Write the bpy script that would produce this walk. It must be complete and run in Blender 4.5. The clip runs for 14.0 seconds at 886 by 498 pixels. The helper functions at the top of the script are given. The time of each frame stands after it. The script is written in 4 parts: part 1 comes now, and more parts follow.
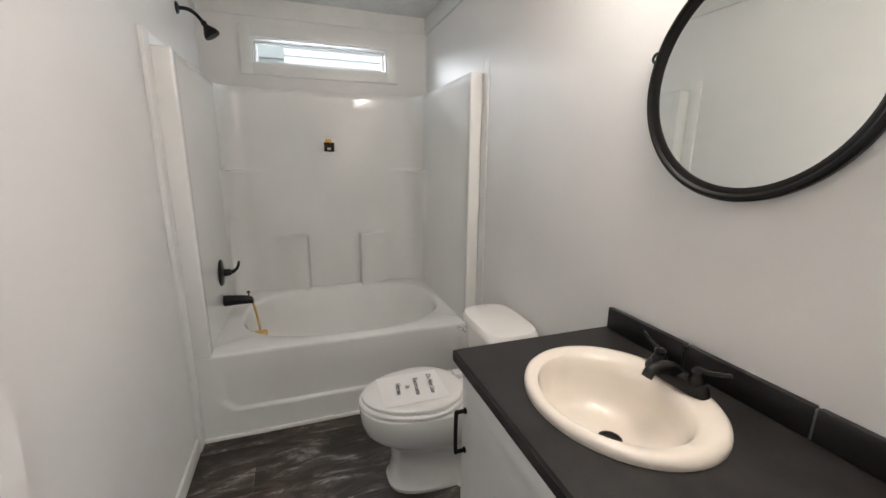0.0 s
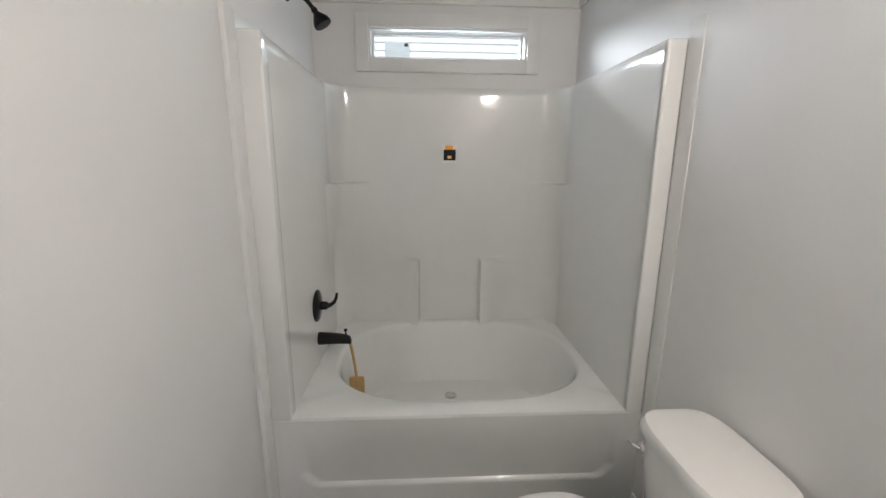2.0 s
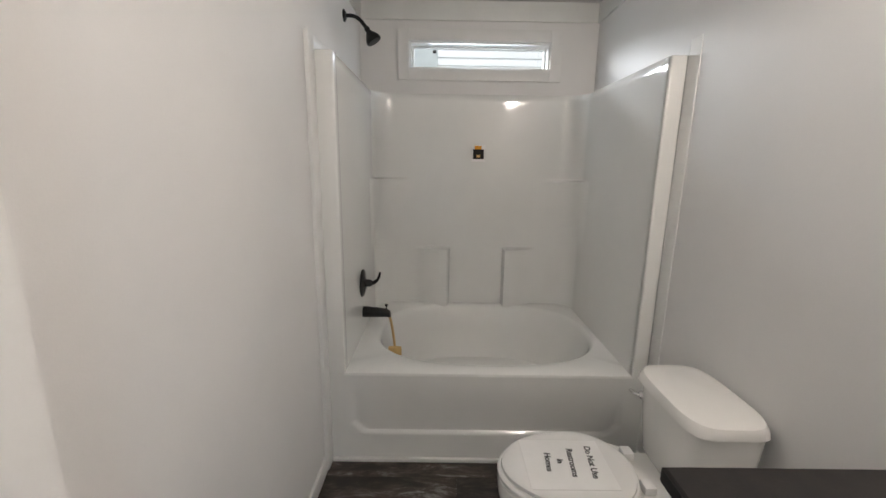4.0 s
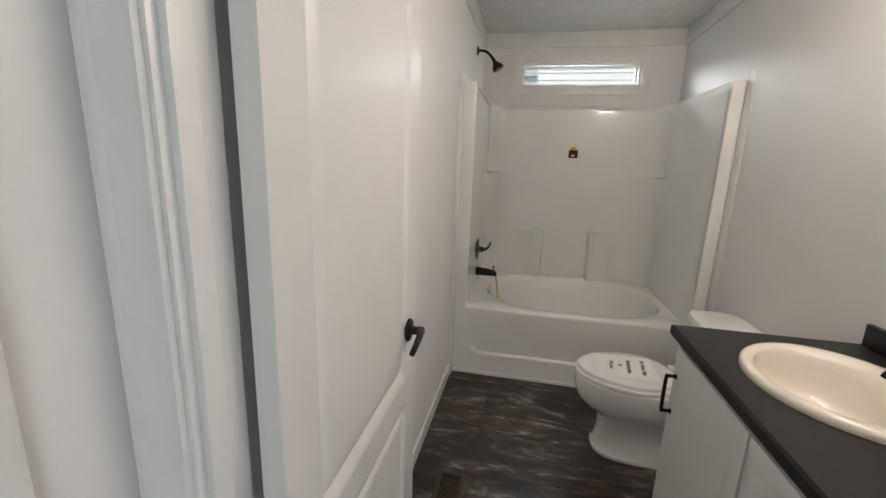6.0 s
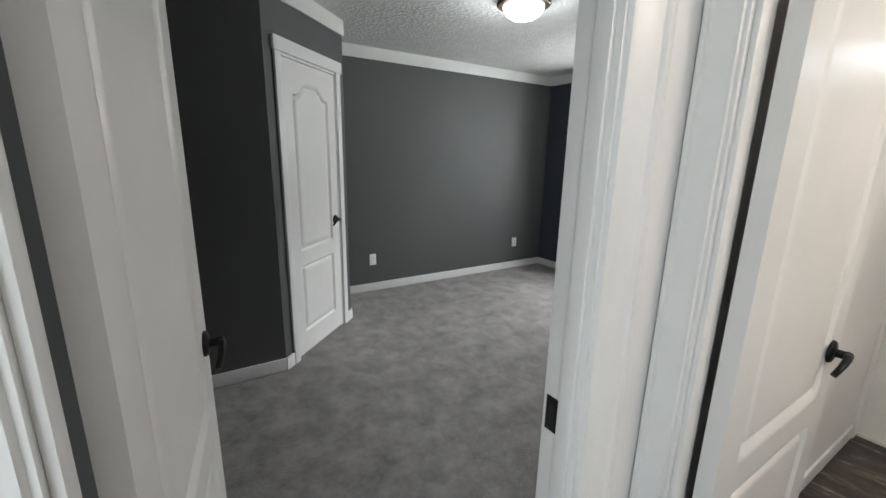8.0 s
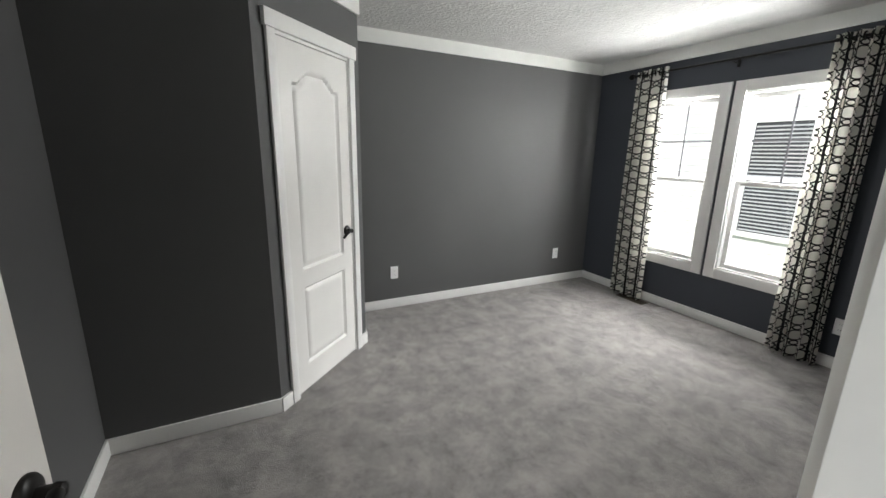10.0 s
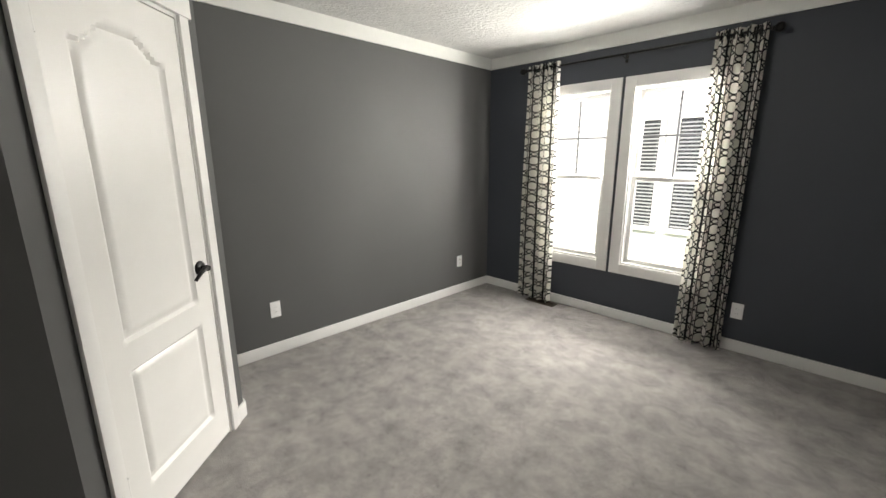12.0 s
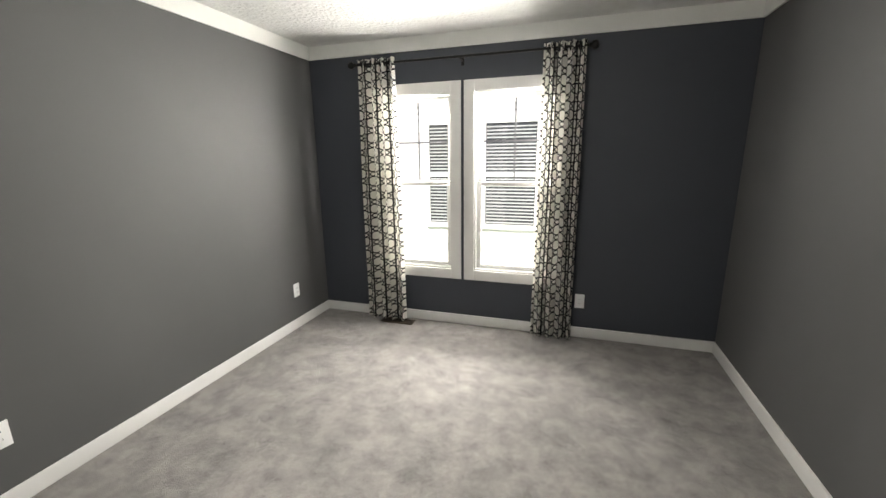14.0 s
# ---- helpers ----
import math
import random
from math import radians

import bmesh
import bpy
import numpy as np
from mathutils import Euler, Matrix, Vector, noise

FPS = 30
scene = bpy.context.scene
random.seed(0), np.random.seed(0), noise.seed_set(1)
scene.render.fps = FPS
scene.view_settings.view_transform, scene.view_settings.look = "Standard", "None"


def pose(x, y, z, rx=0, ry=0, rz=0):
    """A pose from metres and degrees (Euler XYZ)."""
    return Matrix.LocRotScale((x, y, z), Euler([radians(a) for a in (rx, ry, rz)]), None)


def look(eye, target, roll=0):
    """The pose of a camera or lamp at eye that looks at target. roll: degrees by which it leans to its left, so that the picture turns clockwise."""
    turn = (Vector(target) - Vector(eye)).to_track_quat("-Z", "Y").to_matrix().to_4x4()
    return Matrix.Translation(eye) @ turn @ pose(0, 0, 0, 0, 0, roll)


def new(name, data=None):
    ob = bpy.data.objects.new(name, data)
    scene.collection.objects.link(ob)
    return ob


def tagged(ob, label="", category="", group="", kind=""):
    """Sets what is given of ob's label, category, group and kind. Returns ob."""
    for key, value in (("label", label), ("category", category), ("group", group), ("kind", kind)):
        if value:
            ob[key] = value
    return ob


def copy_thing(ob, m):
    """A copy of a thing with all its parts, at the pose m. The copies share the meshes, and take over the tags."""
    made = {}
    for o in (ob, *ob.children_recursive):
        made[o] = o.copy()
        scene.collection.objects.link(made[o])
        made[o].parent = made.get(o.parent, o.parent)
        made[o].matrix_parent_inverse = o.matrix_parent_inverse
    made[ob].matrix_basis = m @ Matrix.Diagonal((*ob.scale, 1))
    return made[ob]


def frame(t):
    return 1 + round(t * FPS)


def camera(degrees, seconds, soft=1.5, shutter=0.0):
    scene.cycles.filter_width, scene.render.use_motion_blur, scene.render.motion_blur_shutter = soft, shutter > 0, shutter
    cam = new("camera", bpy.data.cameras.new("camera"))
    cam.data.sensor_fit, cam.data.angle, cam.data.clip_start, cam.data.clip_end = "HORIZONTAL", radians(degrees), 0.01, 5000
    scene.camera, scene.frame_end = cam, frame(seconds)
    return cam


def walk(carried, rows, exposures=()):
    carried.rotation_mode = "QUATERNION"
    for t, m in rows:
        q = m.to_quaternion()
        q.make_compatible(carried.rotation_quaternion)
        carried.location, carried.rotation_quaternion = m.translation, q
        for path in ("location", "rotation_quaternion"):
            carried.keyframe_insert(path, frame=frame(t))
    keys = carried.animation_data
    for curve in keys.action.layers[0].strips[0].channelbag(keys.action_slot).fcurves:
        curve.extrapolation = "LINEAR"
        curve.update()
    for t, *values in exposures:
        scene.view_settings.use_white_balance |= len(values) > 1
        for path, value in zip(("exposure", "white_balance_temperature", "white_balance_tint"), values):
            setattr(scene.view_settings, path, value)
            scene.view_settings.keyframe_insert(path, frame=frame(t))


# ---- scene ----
cam = camera(95.8, 14.0)
PATH = [
    (0, (0.393, 0.162, 1.389), (1.04, 2.001, 0.943), 0.6),
    (0.5, (0.381, 0.271, 1.378), (0.731, 2.193, 0.949), 0.7),
    (1, (0.366, 0.421, 1.406), (0.565, 2.365, 0.981), 0.5),
    (1.5, (0.377, 0.602, 1.404), (0.528, 2.55, 0.98), 0.3),
    (2, (0.435, 0.791, 1.414), (0.537, 2.743, 0.988), 0.4),
    (2.5, (0.423, 0.844, 1.407), (0.476, 2.799, 0.99), 0.6),
    (4.8, (0.348, 0.186, 1.385), (0.318, 2.143, 0.971), 0.7),
    (5, (0.359, 0.105, 1.387), (0.308, 2.062, 0.974), 0.6),
    (5.5, (0.333, -0.095, 1.375), (0.191, 1.856, 0.958), 1.0),
    (6, (0.268, -0.249, 1.362), (-0.126, 1.665, 0.934), 2.0),
    (6.5, (0.272, -0.385, 1.354), (-0.572, 1.375, 0.918), 2.3),
    (7, (0.224, -0.528, 1.358), (-1.118, 0.886, 0.912), 2.6),
    (7.5, (0.254, -0.636, 1.38), (-1.339, 0.484, 0.924), 1.6),
    (8, (0.257, -0.693, 1.4), (-1.393, 0.341, 0.942), 1.2),
    (9, (0.043, -0.559, 1.395), (-1.678, 0.35, 0.938), 1.0),
    (9.2, (-0.006, -0.528, 1.407), (-1.741, 0.352, 0.94), 1.2),
    (11.3, (-0.506, -0.252, 1.411), (-2.185, 0.735, 0.957), -0.0),
    (11.5, (-0.581, -0.25, 1.407), (-2.185, 0.857, 0.957), -0.3),
    (12, (-0.758, -0.226, 1.388), (-2.144, 1.146, 0.942), -0.1),
    (12.5, (-0.919, -0.147, 1.384), (-2.164, 1.353, 0.94), 0.1),
    (13, (-1.108, -0.085, 1.385), (-2.191, 1.539, 0.948), 0.2),
    (13.5, (-1.236, -0.031, 1.4), (-2.093, 1.721, 0.956), -0.5),
    (14, (-1.313, 0.003, 1.444), (-1.904, 1.859, 0.989), -0.7),
]
EXPOSE = [(0, 0.15, 6200, 9), (1.5, 0.1, 6150, 9), (2.5, 0.15, 6000, 8), (3.5, 0.05, 6150, 9), (5.5, -0.15, 6500, 10), (6.5, -0.08, 6450, 9), (7.5, 0.12, 6400, 8), (9.2, 0.40, 6400, 8), (11.3, 1.0, 7200, 9), (12.6, 0.94, 7200, 9), (14.0, 1.07, 7200, 9)]
walk(cam, [(t, look(eye, target, roll)) for t, eye, target, roll in PATH], EXPOSE)

# ---- light ----
world = bpy.data.worlds.new("world")
scene.world = world
world.use_nodes = True
wn = world.node_tree.nodes
sky = wn.new("ShaderNodeTexSky")
sky.sky_type, sky.sun_disc = "NISHITA", False
sky.sun_elevation, sky.sun_rotation = radians(50), radians(200)
wn["Background"].inputs[1].default_value = 0.12
world.node_tree.links.new(sky.outputs[0], wn["Background"].inputs[0])


def lamp(name, kind, energy, m, colour=(1, 1, 1), size=(0.1, 0.1)):
    d = bpy.data.lights.new(name, kind)
    d.energy, d.color = energy, colour
    if kind == "AREA":
        d.shape, d.size, d.size_y = "RECTANGLE", size[0], size[1]
    elif kind == "SUN":
        d.angle = radians(size[0])
    else:
        d.shadow_soft_size = size[0]
    o = new(name, d)
    o.matrix_world = m
    return o


DAY = (0.86, 0.94, 1.0)
WARM = (1.0, 0.875, 0.765)
lamp("sun", "SUN", 3.5, look((0, -20, 24), (0, 0, 0)), (1, 0.97, 0.92), (12,))
lamp("window_daylight", "AREA", 480, look((-2.45, 6.0, 2.95), (-2.2, 0.6, 0.5)), (0.97, 0.985, 1.0), (3.9, 1.0))
# unseen upward fill added below the sills to lift bedroom ceiling and walls
lamp("low_window_fill", "AREA", 25, look((-2.2, 4.7, -0.40), (-2.2, 1.5, 2.3)), (0.97, 1.0, 0.96), (3.9, 0.9))
for wx in (-1.475, -2.275):
    lamp("window_side_daylight", "AREA", 13, look((wx, 3.255, 1.15), (wx - 1.0, 2.35, 1.0)), (0.97, 0.985, 1.0), (0.07, 1.3))
for wx in (-1.75, -2.555):
    lamp("window_head_daylight", "AREA", 11, look((wx, 3.222, 1.872), (wx, 0, 0.2)), (0.97, 0.985, 1.0), (0.56, 0.06))
lamp("bath_window_daylight", "AREA", 20, look((0.58, 4.8, 3.15), (0.58, 2.6, 1.6)), (0.76, 0.90, 1.0), (2.4, 0.8))
lamp("bath_window_head_daylight", "AREA", 1.3, look((0.582, 3.205, 2.098), (0.55, 1.4, 0.7)), (0.80, 0.92, 1.0), (0.60, 0.03))
lamp("hall_daylight", "AREA", 20, look((1.40, -1.7, 1.2), (-0.1, -0.6, 1.1)), (0.93, 0.97, 1.0), (0.9, 1.4))
for vy in (0.60, 0.80, 1.00):
    lamp("vanity_bulb", "POINT", 9.0, pose(1.19, vy, 2.14), WARM, (0.045,))
lamp("ceiling_bulb", "POINT", 7.0, pose(-1.845, 1.18, 2.20), (0.95, 0.98, 1.0), (0.09,))


# ---- materials ----
def material(name, base, rough=0.5, metal=0.0, var=0.08, scale=6.0, fine=120.0, bump=0.05, coat=0.0, depth=0.002, mottled=None):
    """A painted or moulded surface: colour drifting at two scales, fine relief and uneven gloss."""
    m = bpy.data.materials.new(name)
    m.use_nodes = True
    nt = m.node_tree
    nd, ln = nt.nodes, nt.links
    b = nd["Principled BSDF"]
    tc = nd.new("ShaderNodeTexCoord")
    n1, n2 = nd.new("ShaderNodeTexNoise"), nd.new("ShaderNodeTexNoise")
    n1.inputs["Scale"].default_value, n2.inputs["Scale"].default_value = scale, fine
    n1.inputs["Detail"].default_value, n2.inputs["Detail"].default_value = 5, 3
    for n in (n1, n2):
        ln.new(tc.outputs["Object"], n.inputs["Vector"])
    ramp = nd.new("ShaderNodeValToRGB")
    lo = [c * (1 - var) for c in base]
    hi = [min(1, c * (1 + var)) for c in base]
    if mottled:
        lo = mottled
    ramp.color_ramp.elements[0].position, ramp.color_ramp.elements[1].position = 0.35, 0.65
    ramp.color_ramp.elements[0].color, ramp.color_ramp.elements[1].color = (*lo, 1), (*hi, 1)
    mix = nd.new("ShaderNodeMath")
    mix.operation = "MULTIPLY_ADD"
    mix.inputs[1].default_value = 0.25
    ln.new(n2.outputs[0], mix.inputs[0])
    sc = nd.new("ShaderNodeMath")
    sc.operation = "MULTIPLY"
    sc.inputs[1].default_value = 0.75
    ln.new(n1.outputs[0], sc.inputs[0])
    ln.new(sc.outputs[0], mix.inputs[2])
    ln.new(mix.outputs[0], ramp.inputs[0])
    ln.new(ramp.outputs[0], b.inputs["Base Color"])
    rr = nd.new("ShaderNodeMapRange")
    rr.inputs[3].default_value, rr.inputs[4].default_value = max(0.02, rough * 0.85), min(1, rough * 1.15)
    ln.new(n1.outputs[0], rr.inputs[0])
    ln.new(rr.outputs[0], b.inputs["Roughness"])
    b.inputs["Metallic"].default_value = metal
    b.inputs["Coat Weight"].default_value = coat
    b.inputs["Coat Roughness"].default_value = 0.06
    if bump:
        bp = nd.new("ShaderNodeBump")
        bp.inputs["Strength"].default_value, bp.inputs["Distance"].default_value = bump, depth
        ln.new(n2.outputs[0], bp.inputs["Height"])
        ln.new(bp.outputs[0], b.inputs["Normal"])
    return m


def nodes_of(m):
    return m.node_tree.nodes, m.node_tree.links, m.node_tree.nodes["Principled BSDF"]


white_wall = material("white_wall_paint", (0.77, 0.76, 0.75), 0.55, var=0.02, scale=3, fine=260, bump=0.12)
dark_wall = material("charcoal_wall_paint", (0.088, 0.088, 0.089), 0.62, var=0.05, scale=2.5, fine=260, bump=0.12)
# blue-tinged charcoal; the window wall's backlit shade is put into this darker colour
window_wall = material("backlit_slate_charcoal_paint", (0.044, 0.050, 0.064), 0.62, var=0.05, scale=2.5, fine=260, bump=0.12)
trim_white = material("white_trim_paint", (0.78, 0.775, 0.76), 0.35, var=0.02, scale=8, fine=90, bump=0.04)
door_white = material("white_door_paint", (0.78, 0.77, 0.75), 0.33, var=0.02, scale=6, fine=180, bump=0.06)
band_white = material("white_crown_board", (0.74, 0.745, 0.72), 0.4, var=0.03, scale=7, fine=90, bump=0.05)
ceiling_tex = material("textured_ceiling", (0.72, 0.72, 0.71), 0.85, var=0.05, scale=9, fine=38, bump=0.9, depth=0.012)
fibreglass = material("gloss_fibreglass", (0.79, 0.79, 0.77), 0.09, var=0.015, scale=3, fine=14, bump=0.02, coat=0.6, depth=0.004)
porcelain = material("white_porcelain", (0.80, 0.79, 0.765), 0.08, var=0.012, scale=5, fine=30, bump=0.0, coat=0.5)
bone = material("bone_porcelain", (0.80, 0.73, 0.64), 0.08, var=0.015, scale=5, fine=30, bump=0.0, coat=0.5)
seat_white = material("white_plastic_seat", (0.80, 0.795, 0.78), 0.2, var=0.01, scale=6, fine=60, bump=0.0)
black_metal = material("oil_rubbed_black_metal", (0.007, 0.0065, 0.006), 0.34, metal=0.0, var=0.25, scale=20, fine=160, bump=0.04)
chrome = material("chrome", (0.75, 0.75, 0.76), 0.1, metal=1, var=0.03, scale=12, bump=0)
brass = material("brass", (0.62, 0.42, 0.18), 0.3, metal=0.7, var=0.1, scale=20, bump=0.02)
laminate = material("charcoal_laminate", (0.022, 0.0190, 0.0175), 0.42, var=0.22, scale=14, fine=220, bump=0.06, mottled=(0.013, 0.0125, 0.013))
dark_tile = material("charcoal_tile", (0.016, 0.0155, 0.016), 0.30, var=0.12, scale=10, fine=120, bump=0.05)
grout = material("light_grout", (0.18, 0.18, 0.175), 0.8, bump=0.2)
cabinet_white = material("white_thermofoil", (0.74, 0.74, 0.73), 0.32, var=0.02, scale=5, fine=60, bump=0.02)
outlet_white = material("white_plastic", (0.82, 0.82, 0.82), 0.3, var=0.01, bump=0)
ink = material("black_ink", (0.012, 0.012, 0.013), 0.7, var=0.1, bump=0)
paper = material("white_paper", (0.80, 0.797, 0.785), 0.35, var=0.02, scale=9, fine=40, bump=0.1)
orange = material("orange_sticker", (0.85, 0.38, 0.02), 0.5, bump=0.02)
cork = material("tan_paddle", (0.56, 0.37, 0.14), 0.6, var=0.15, scale=25, bump=0.1)
dark_void = material("dark_cavity", (0.015, 0.013, 0.011), 0.8, bump=0.1)
bronze = material("bronze_register", (0.06, 0.045, 0.03), 0.45, metal=0.5, var=0.2, scale=20, bump=0.05)
siding = material("white_siding", (0.80, 0.80, 0.79), 0.55, var=0.03, scale=4, fine=60, bump=0.1)
grass = material("lawn", (0.10, 0.13, 0.06), 0.9, var=0.4, scale=6, fine=60, bump=0.6, depth=0.02)
shingle = material("grey_shingle", (0.16, 0.155, 0.15), 0.9, var=0.25, scale=14, fine=60, bump=0.4)
blind_grey = material("blind_slat", (0.40, 0.41, 0.43), 0.5, var=0.05, bump=0)
siding_grey = material("pale_grey_plastic", (0.50, 0.53, 0.52), 0.5, var=0.05, scale=8, bump=0.05)
dark_glass = material("dark_room_behind_glass", (0.05, 0.052, 0.06), 0.12, var=0.1, bump=0)

for m_ in (black_metal, laminate, dark_tile):
    m_.node_tree.nodes["Principled BSDF"].inputs["Specular IOR Level"].default_value = 0.24

silver = bpy.data.materials.new("mirror_silver")
silver.use_nodes = True
sb = silver.node_tree.nodes["Principled BSDF"]
sb.inputs["Base Color"].default_value = (0.86, 0.89, 0.87, 1)
sb.inputs["Metallic"].default_value, sb.inputs["Roughness"].default_value = 1.0, 0.015

glass = bpy.data.materials.new("window_glass")
glass.use_nodes = True
gn, gl, gb = nodes_of(glass)
gt, gg, gm, gf = (gn.new(k) for k in ("ShaderNodeBsdfTransparent", "ShaderNodeBsdfGlossy", "ShaderNodeMixShader", "ShaderNodeFresnel"))
gg.inputs["Roughness"].default_value = 0.02
gl.new(gf.outputs[0], gm.inputs[0])
gl.new(gt.outputs[0], gm.inputs[1])
gl.new(gg.outputs[0], gm.inputs[2])
gl.new(gm.outputs[0], gn["Material Output"].inputs[0])

lit_glass = bpy.data.materials.new("lit_frosted_glass")
lit_glass.use_nodes = True
lb = lit_glass.node_tree.nodes["Principled BSDF"]
lb.inputs["Base Color"].default_value = (0.9, 0.9, 0.88, 1)
lb.inputs["Emission Color"].default_value = (1.0, 0.97, 0.92, 1)
lb.inputs["Emission Strength"].default_value = 9.0

# carpet: crushed pile, light and dark patches where it was brushed
carpet_mat = material("grey_pile_carpet", (0.290, 0.262, 0.250), 0.95, var=0.12, scale=6.5, fine=240, bump=1.0, depth=0.010, mottled=(0.098, 0.090, 0.087))
cn, cl, cb = nodes_of(carpet_mat)
cr = [n for n in cn if n.type == "VALTORGB"][0].color_ramp.elements
cr[0].position, cr[1].position = 0.38, 0.60
cb.inputs["Sheen Weight"].default_value = 0.35
cb.inputs["Sheen Roughness"].default_value = 0.6
for n in cn:
    if n.type == "TEX_NOISE" and n.inputs["Scale"].default_value < 10:
        n.inputs["Detail"].default_value, n.inputs["Roughness"].default_value, n.inputs["Distortion"].default_value = 10, 0.74, 0.05

# dark rustic vinyl plank
plank_mat = material("dark_rustic_plank", (0.050, 0.040, 0.032), 0.30, var=0.3, scale=5, fine=60, bump=0.25)
pn, pl, pb = nodes_of(plank_mat)
ptc, pmap, pno, pramp, pinf, padd = (pn.new(k) for k in ("ShaderNodeTexCoord", "ShaderNodeMapping", "ShaderNodeTexNoise", "ShaderNodeValToRGB", "ShaderNodeObjectInfo", "ShaderNodeVectorMath"))
padd.operation = "MULTIPLY_ADD"
padd.inputs[1].default_value = (1, 1, 1)
pcomb = pn.new("ShaderNodeCombineXYZ")
pmul = pn.new("ShaderNodeMath")
pmul.operation = "MULTIPLY"
pmul.inputs[1].default_value = 37.0
pl.new(pinf.outputs["Random"], pmul.inputs[0])
for k in range(3):
    pl.new(pmul.outputs[0], pcomb.inputs[k])
pmap.inputs["Scale"].default_value = (3.0, 9.0, 1)
pl.new(ptc.outputs["Object"], pmap.inputs["Vector"])
pl.new(pmap.outputs[0], padd.inputs[0])
pl.new(pcomb.outputs[0], padd.inputs[2])
pno.inputs["Scale"].default_value, pno.inputs["Detail"].default_value, pno.inputs["Roughness"].default_value, pno.inputs["Distortion"].default_value = 1.6, 10, 0.68, 0.5
pl.new(padd.outputs[0], pno.inputs["Vector"])
pl.new(pno.outputs[0], pramp.inputs[0])
for e, (pos, c) in zip((pramp.color_ramp.elements[0], pramp.color_ramp.elements[1], pramp.color_ramp.elements.new(0.6), pramp.color_ramp.elements.new(0.7)),
                       ((0.30, (0.008, 0.006, 0.005)), (0.70, (0.36, 0.325, 0.29)), (0.47, (0.024, 0.017, 0.013)), (0.575, (0.070, 0.055, 0.043)))):
    e.position, e.color = pos, (*c, 1)
phue = pn.new("ShaderNodeHueSaturation")
pval = pn.new("ShaderNodeMapRange")
pval.inputs[3].default_value, pval.inputs[4].default_value = 0.7, 1.7
pl.new(pinf.outputs["Random"], pval.inputs[0])
pl.new(pval.outputs[0], phue.inputs["Value"])
pl.new(pramp.outputs[0], phue.inputs["Color"])
pl.new(phue.outputs[0], pb.inputs["Base Color"])

# curtain cloth: dark linked-oval lattice on off-white, from the cloth's own metres
curtain_mat = bpy.data.materials.new("lattice_print_cloth")
curtain_mat.use_nodes = True
qn, ql, qb = nodes_of(curtain_mat)


def calc(op, a, b=None, c=None, nt=None):
    n = nt.nodes.new("ShaderNodeMath")
    n.operation = op
    for i, v in enumerate((a, b, c)):
        if v is None:
            continue
        if isinstance(v, (int, float)):
            n.inputs[i].default_value = v
        else:
            nt.links.new(v, n.inputs[i])
    return n.outputs[0]


def lattice(nt):
    uv = nt.nodes.new("ShaderNodeUVMap")
    sep = nt.nodes.new("ShaderNodeSeparateXYZ")
    nt.links.new(uv.outputs[0], sep.inputs[0])
    q = lambda op, a, b=None, c=None: calc(op, a, b, c, nt)
    U, V = sep.outputs[0], sep.outputs[1]

    def ovals(du, dv, pw, ph, half_u, half_v, line):
        a = q("SUBTRACT", q("FRACT", q("ADD", q("DIVIDE", U, pw), du)), 0.5)
        b = q("SUBTRACT", q("FRACT", q("ADD", q("DIVIDE", V, ph), dv)), 0.5)
        ax = q("ABSOLUTE", q("MULTIPLY", a, pw))
        by = q("MAXIMUM", q("SUBTRACT", q("ABSOLUTE", q("MULTIPLY", b, ph)), half_v - half_u), 0.0)
        r = q("SQRT", q("ADD", q("MULTIPLY", ax, ax), q("MULTIPLY", by, by)))
        return q("LESS_THAN", q("ABSOLUTE", q("SUBTRACT", r, half_u - line / 2)), line / 2)

    one = ovals(0.0, 0.0, 0.095, 0.118, 0.0290, 0.0425, 0.0092)
    two = ovals(0.5, 0.5, 0.095, 0.118, 0.0290, 0.0425, 0.0092)
    small = ovals(0.0, 0.5, 0.095, 0.118, 0.0180, 0.0185, 0.0072)
    small2 = ovals(0.5, 0.0, 0.095, 0.118, 0.0180, 0.0185, 0.0072)
    return q("MAXIMUM", q("MAXIMUM", one, two), q("MAXIMUM", small, small2))


mask = lattice(curtain_mat.node_tree)
cmix = qn.new("ShaderNodeMix")
cmix.data_type = "RGBA"
cmix.inputs[6].default_value, cmix.inputs[7].default_value = (0.86, 0.845, 0.80, 1), (0.022, 0.022, 0.024, 1)
ql.new(mask, cmix.inputs[0])
ql.new(cmix.outputs[2], qb.inputs["Base Color"])
qb.inputs["Roughness"].default_value = 0.85
weave = qn.new("ShaderNodeTexNoise")
weave.inputs["Scale"].default_value = 900
wb = qn.new("ShaderNodeBump")
wb.inputs["Strength"].default_value, wb.inputs["Distance"].default_value = 0.3, 0.001
ql.new(weave.outputs[0], wb.inputs["Height"])
ql.new(wb.outputs[0], qb.inputs["Normal"])
trl, mxs = qn.new("ShaderNodeBsdfTranslucent"), qn.new("ShaderNodeMixShader")
mxs.inputs[0].default_value = 0.48
ql.new(cmix.outputs[2], trl.inputs[0])
ql.new(qb.outputs[0], mxs.inputs[1])
ql.new(trl.outputs[0], mxs.inputs[2])
ql.new(mxs.outputs[0], qn["Material Output"].inputs[0])


# ---- mesh helpers ----
def thing(name, label, category, group="", m=None):
    o = new(name)
    o.empty_display_size = 0.1
    if m is not None:
        o.matrix_world = m
    return tagged(o, label, category, group)


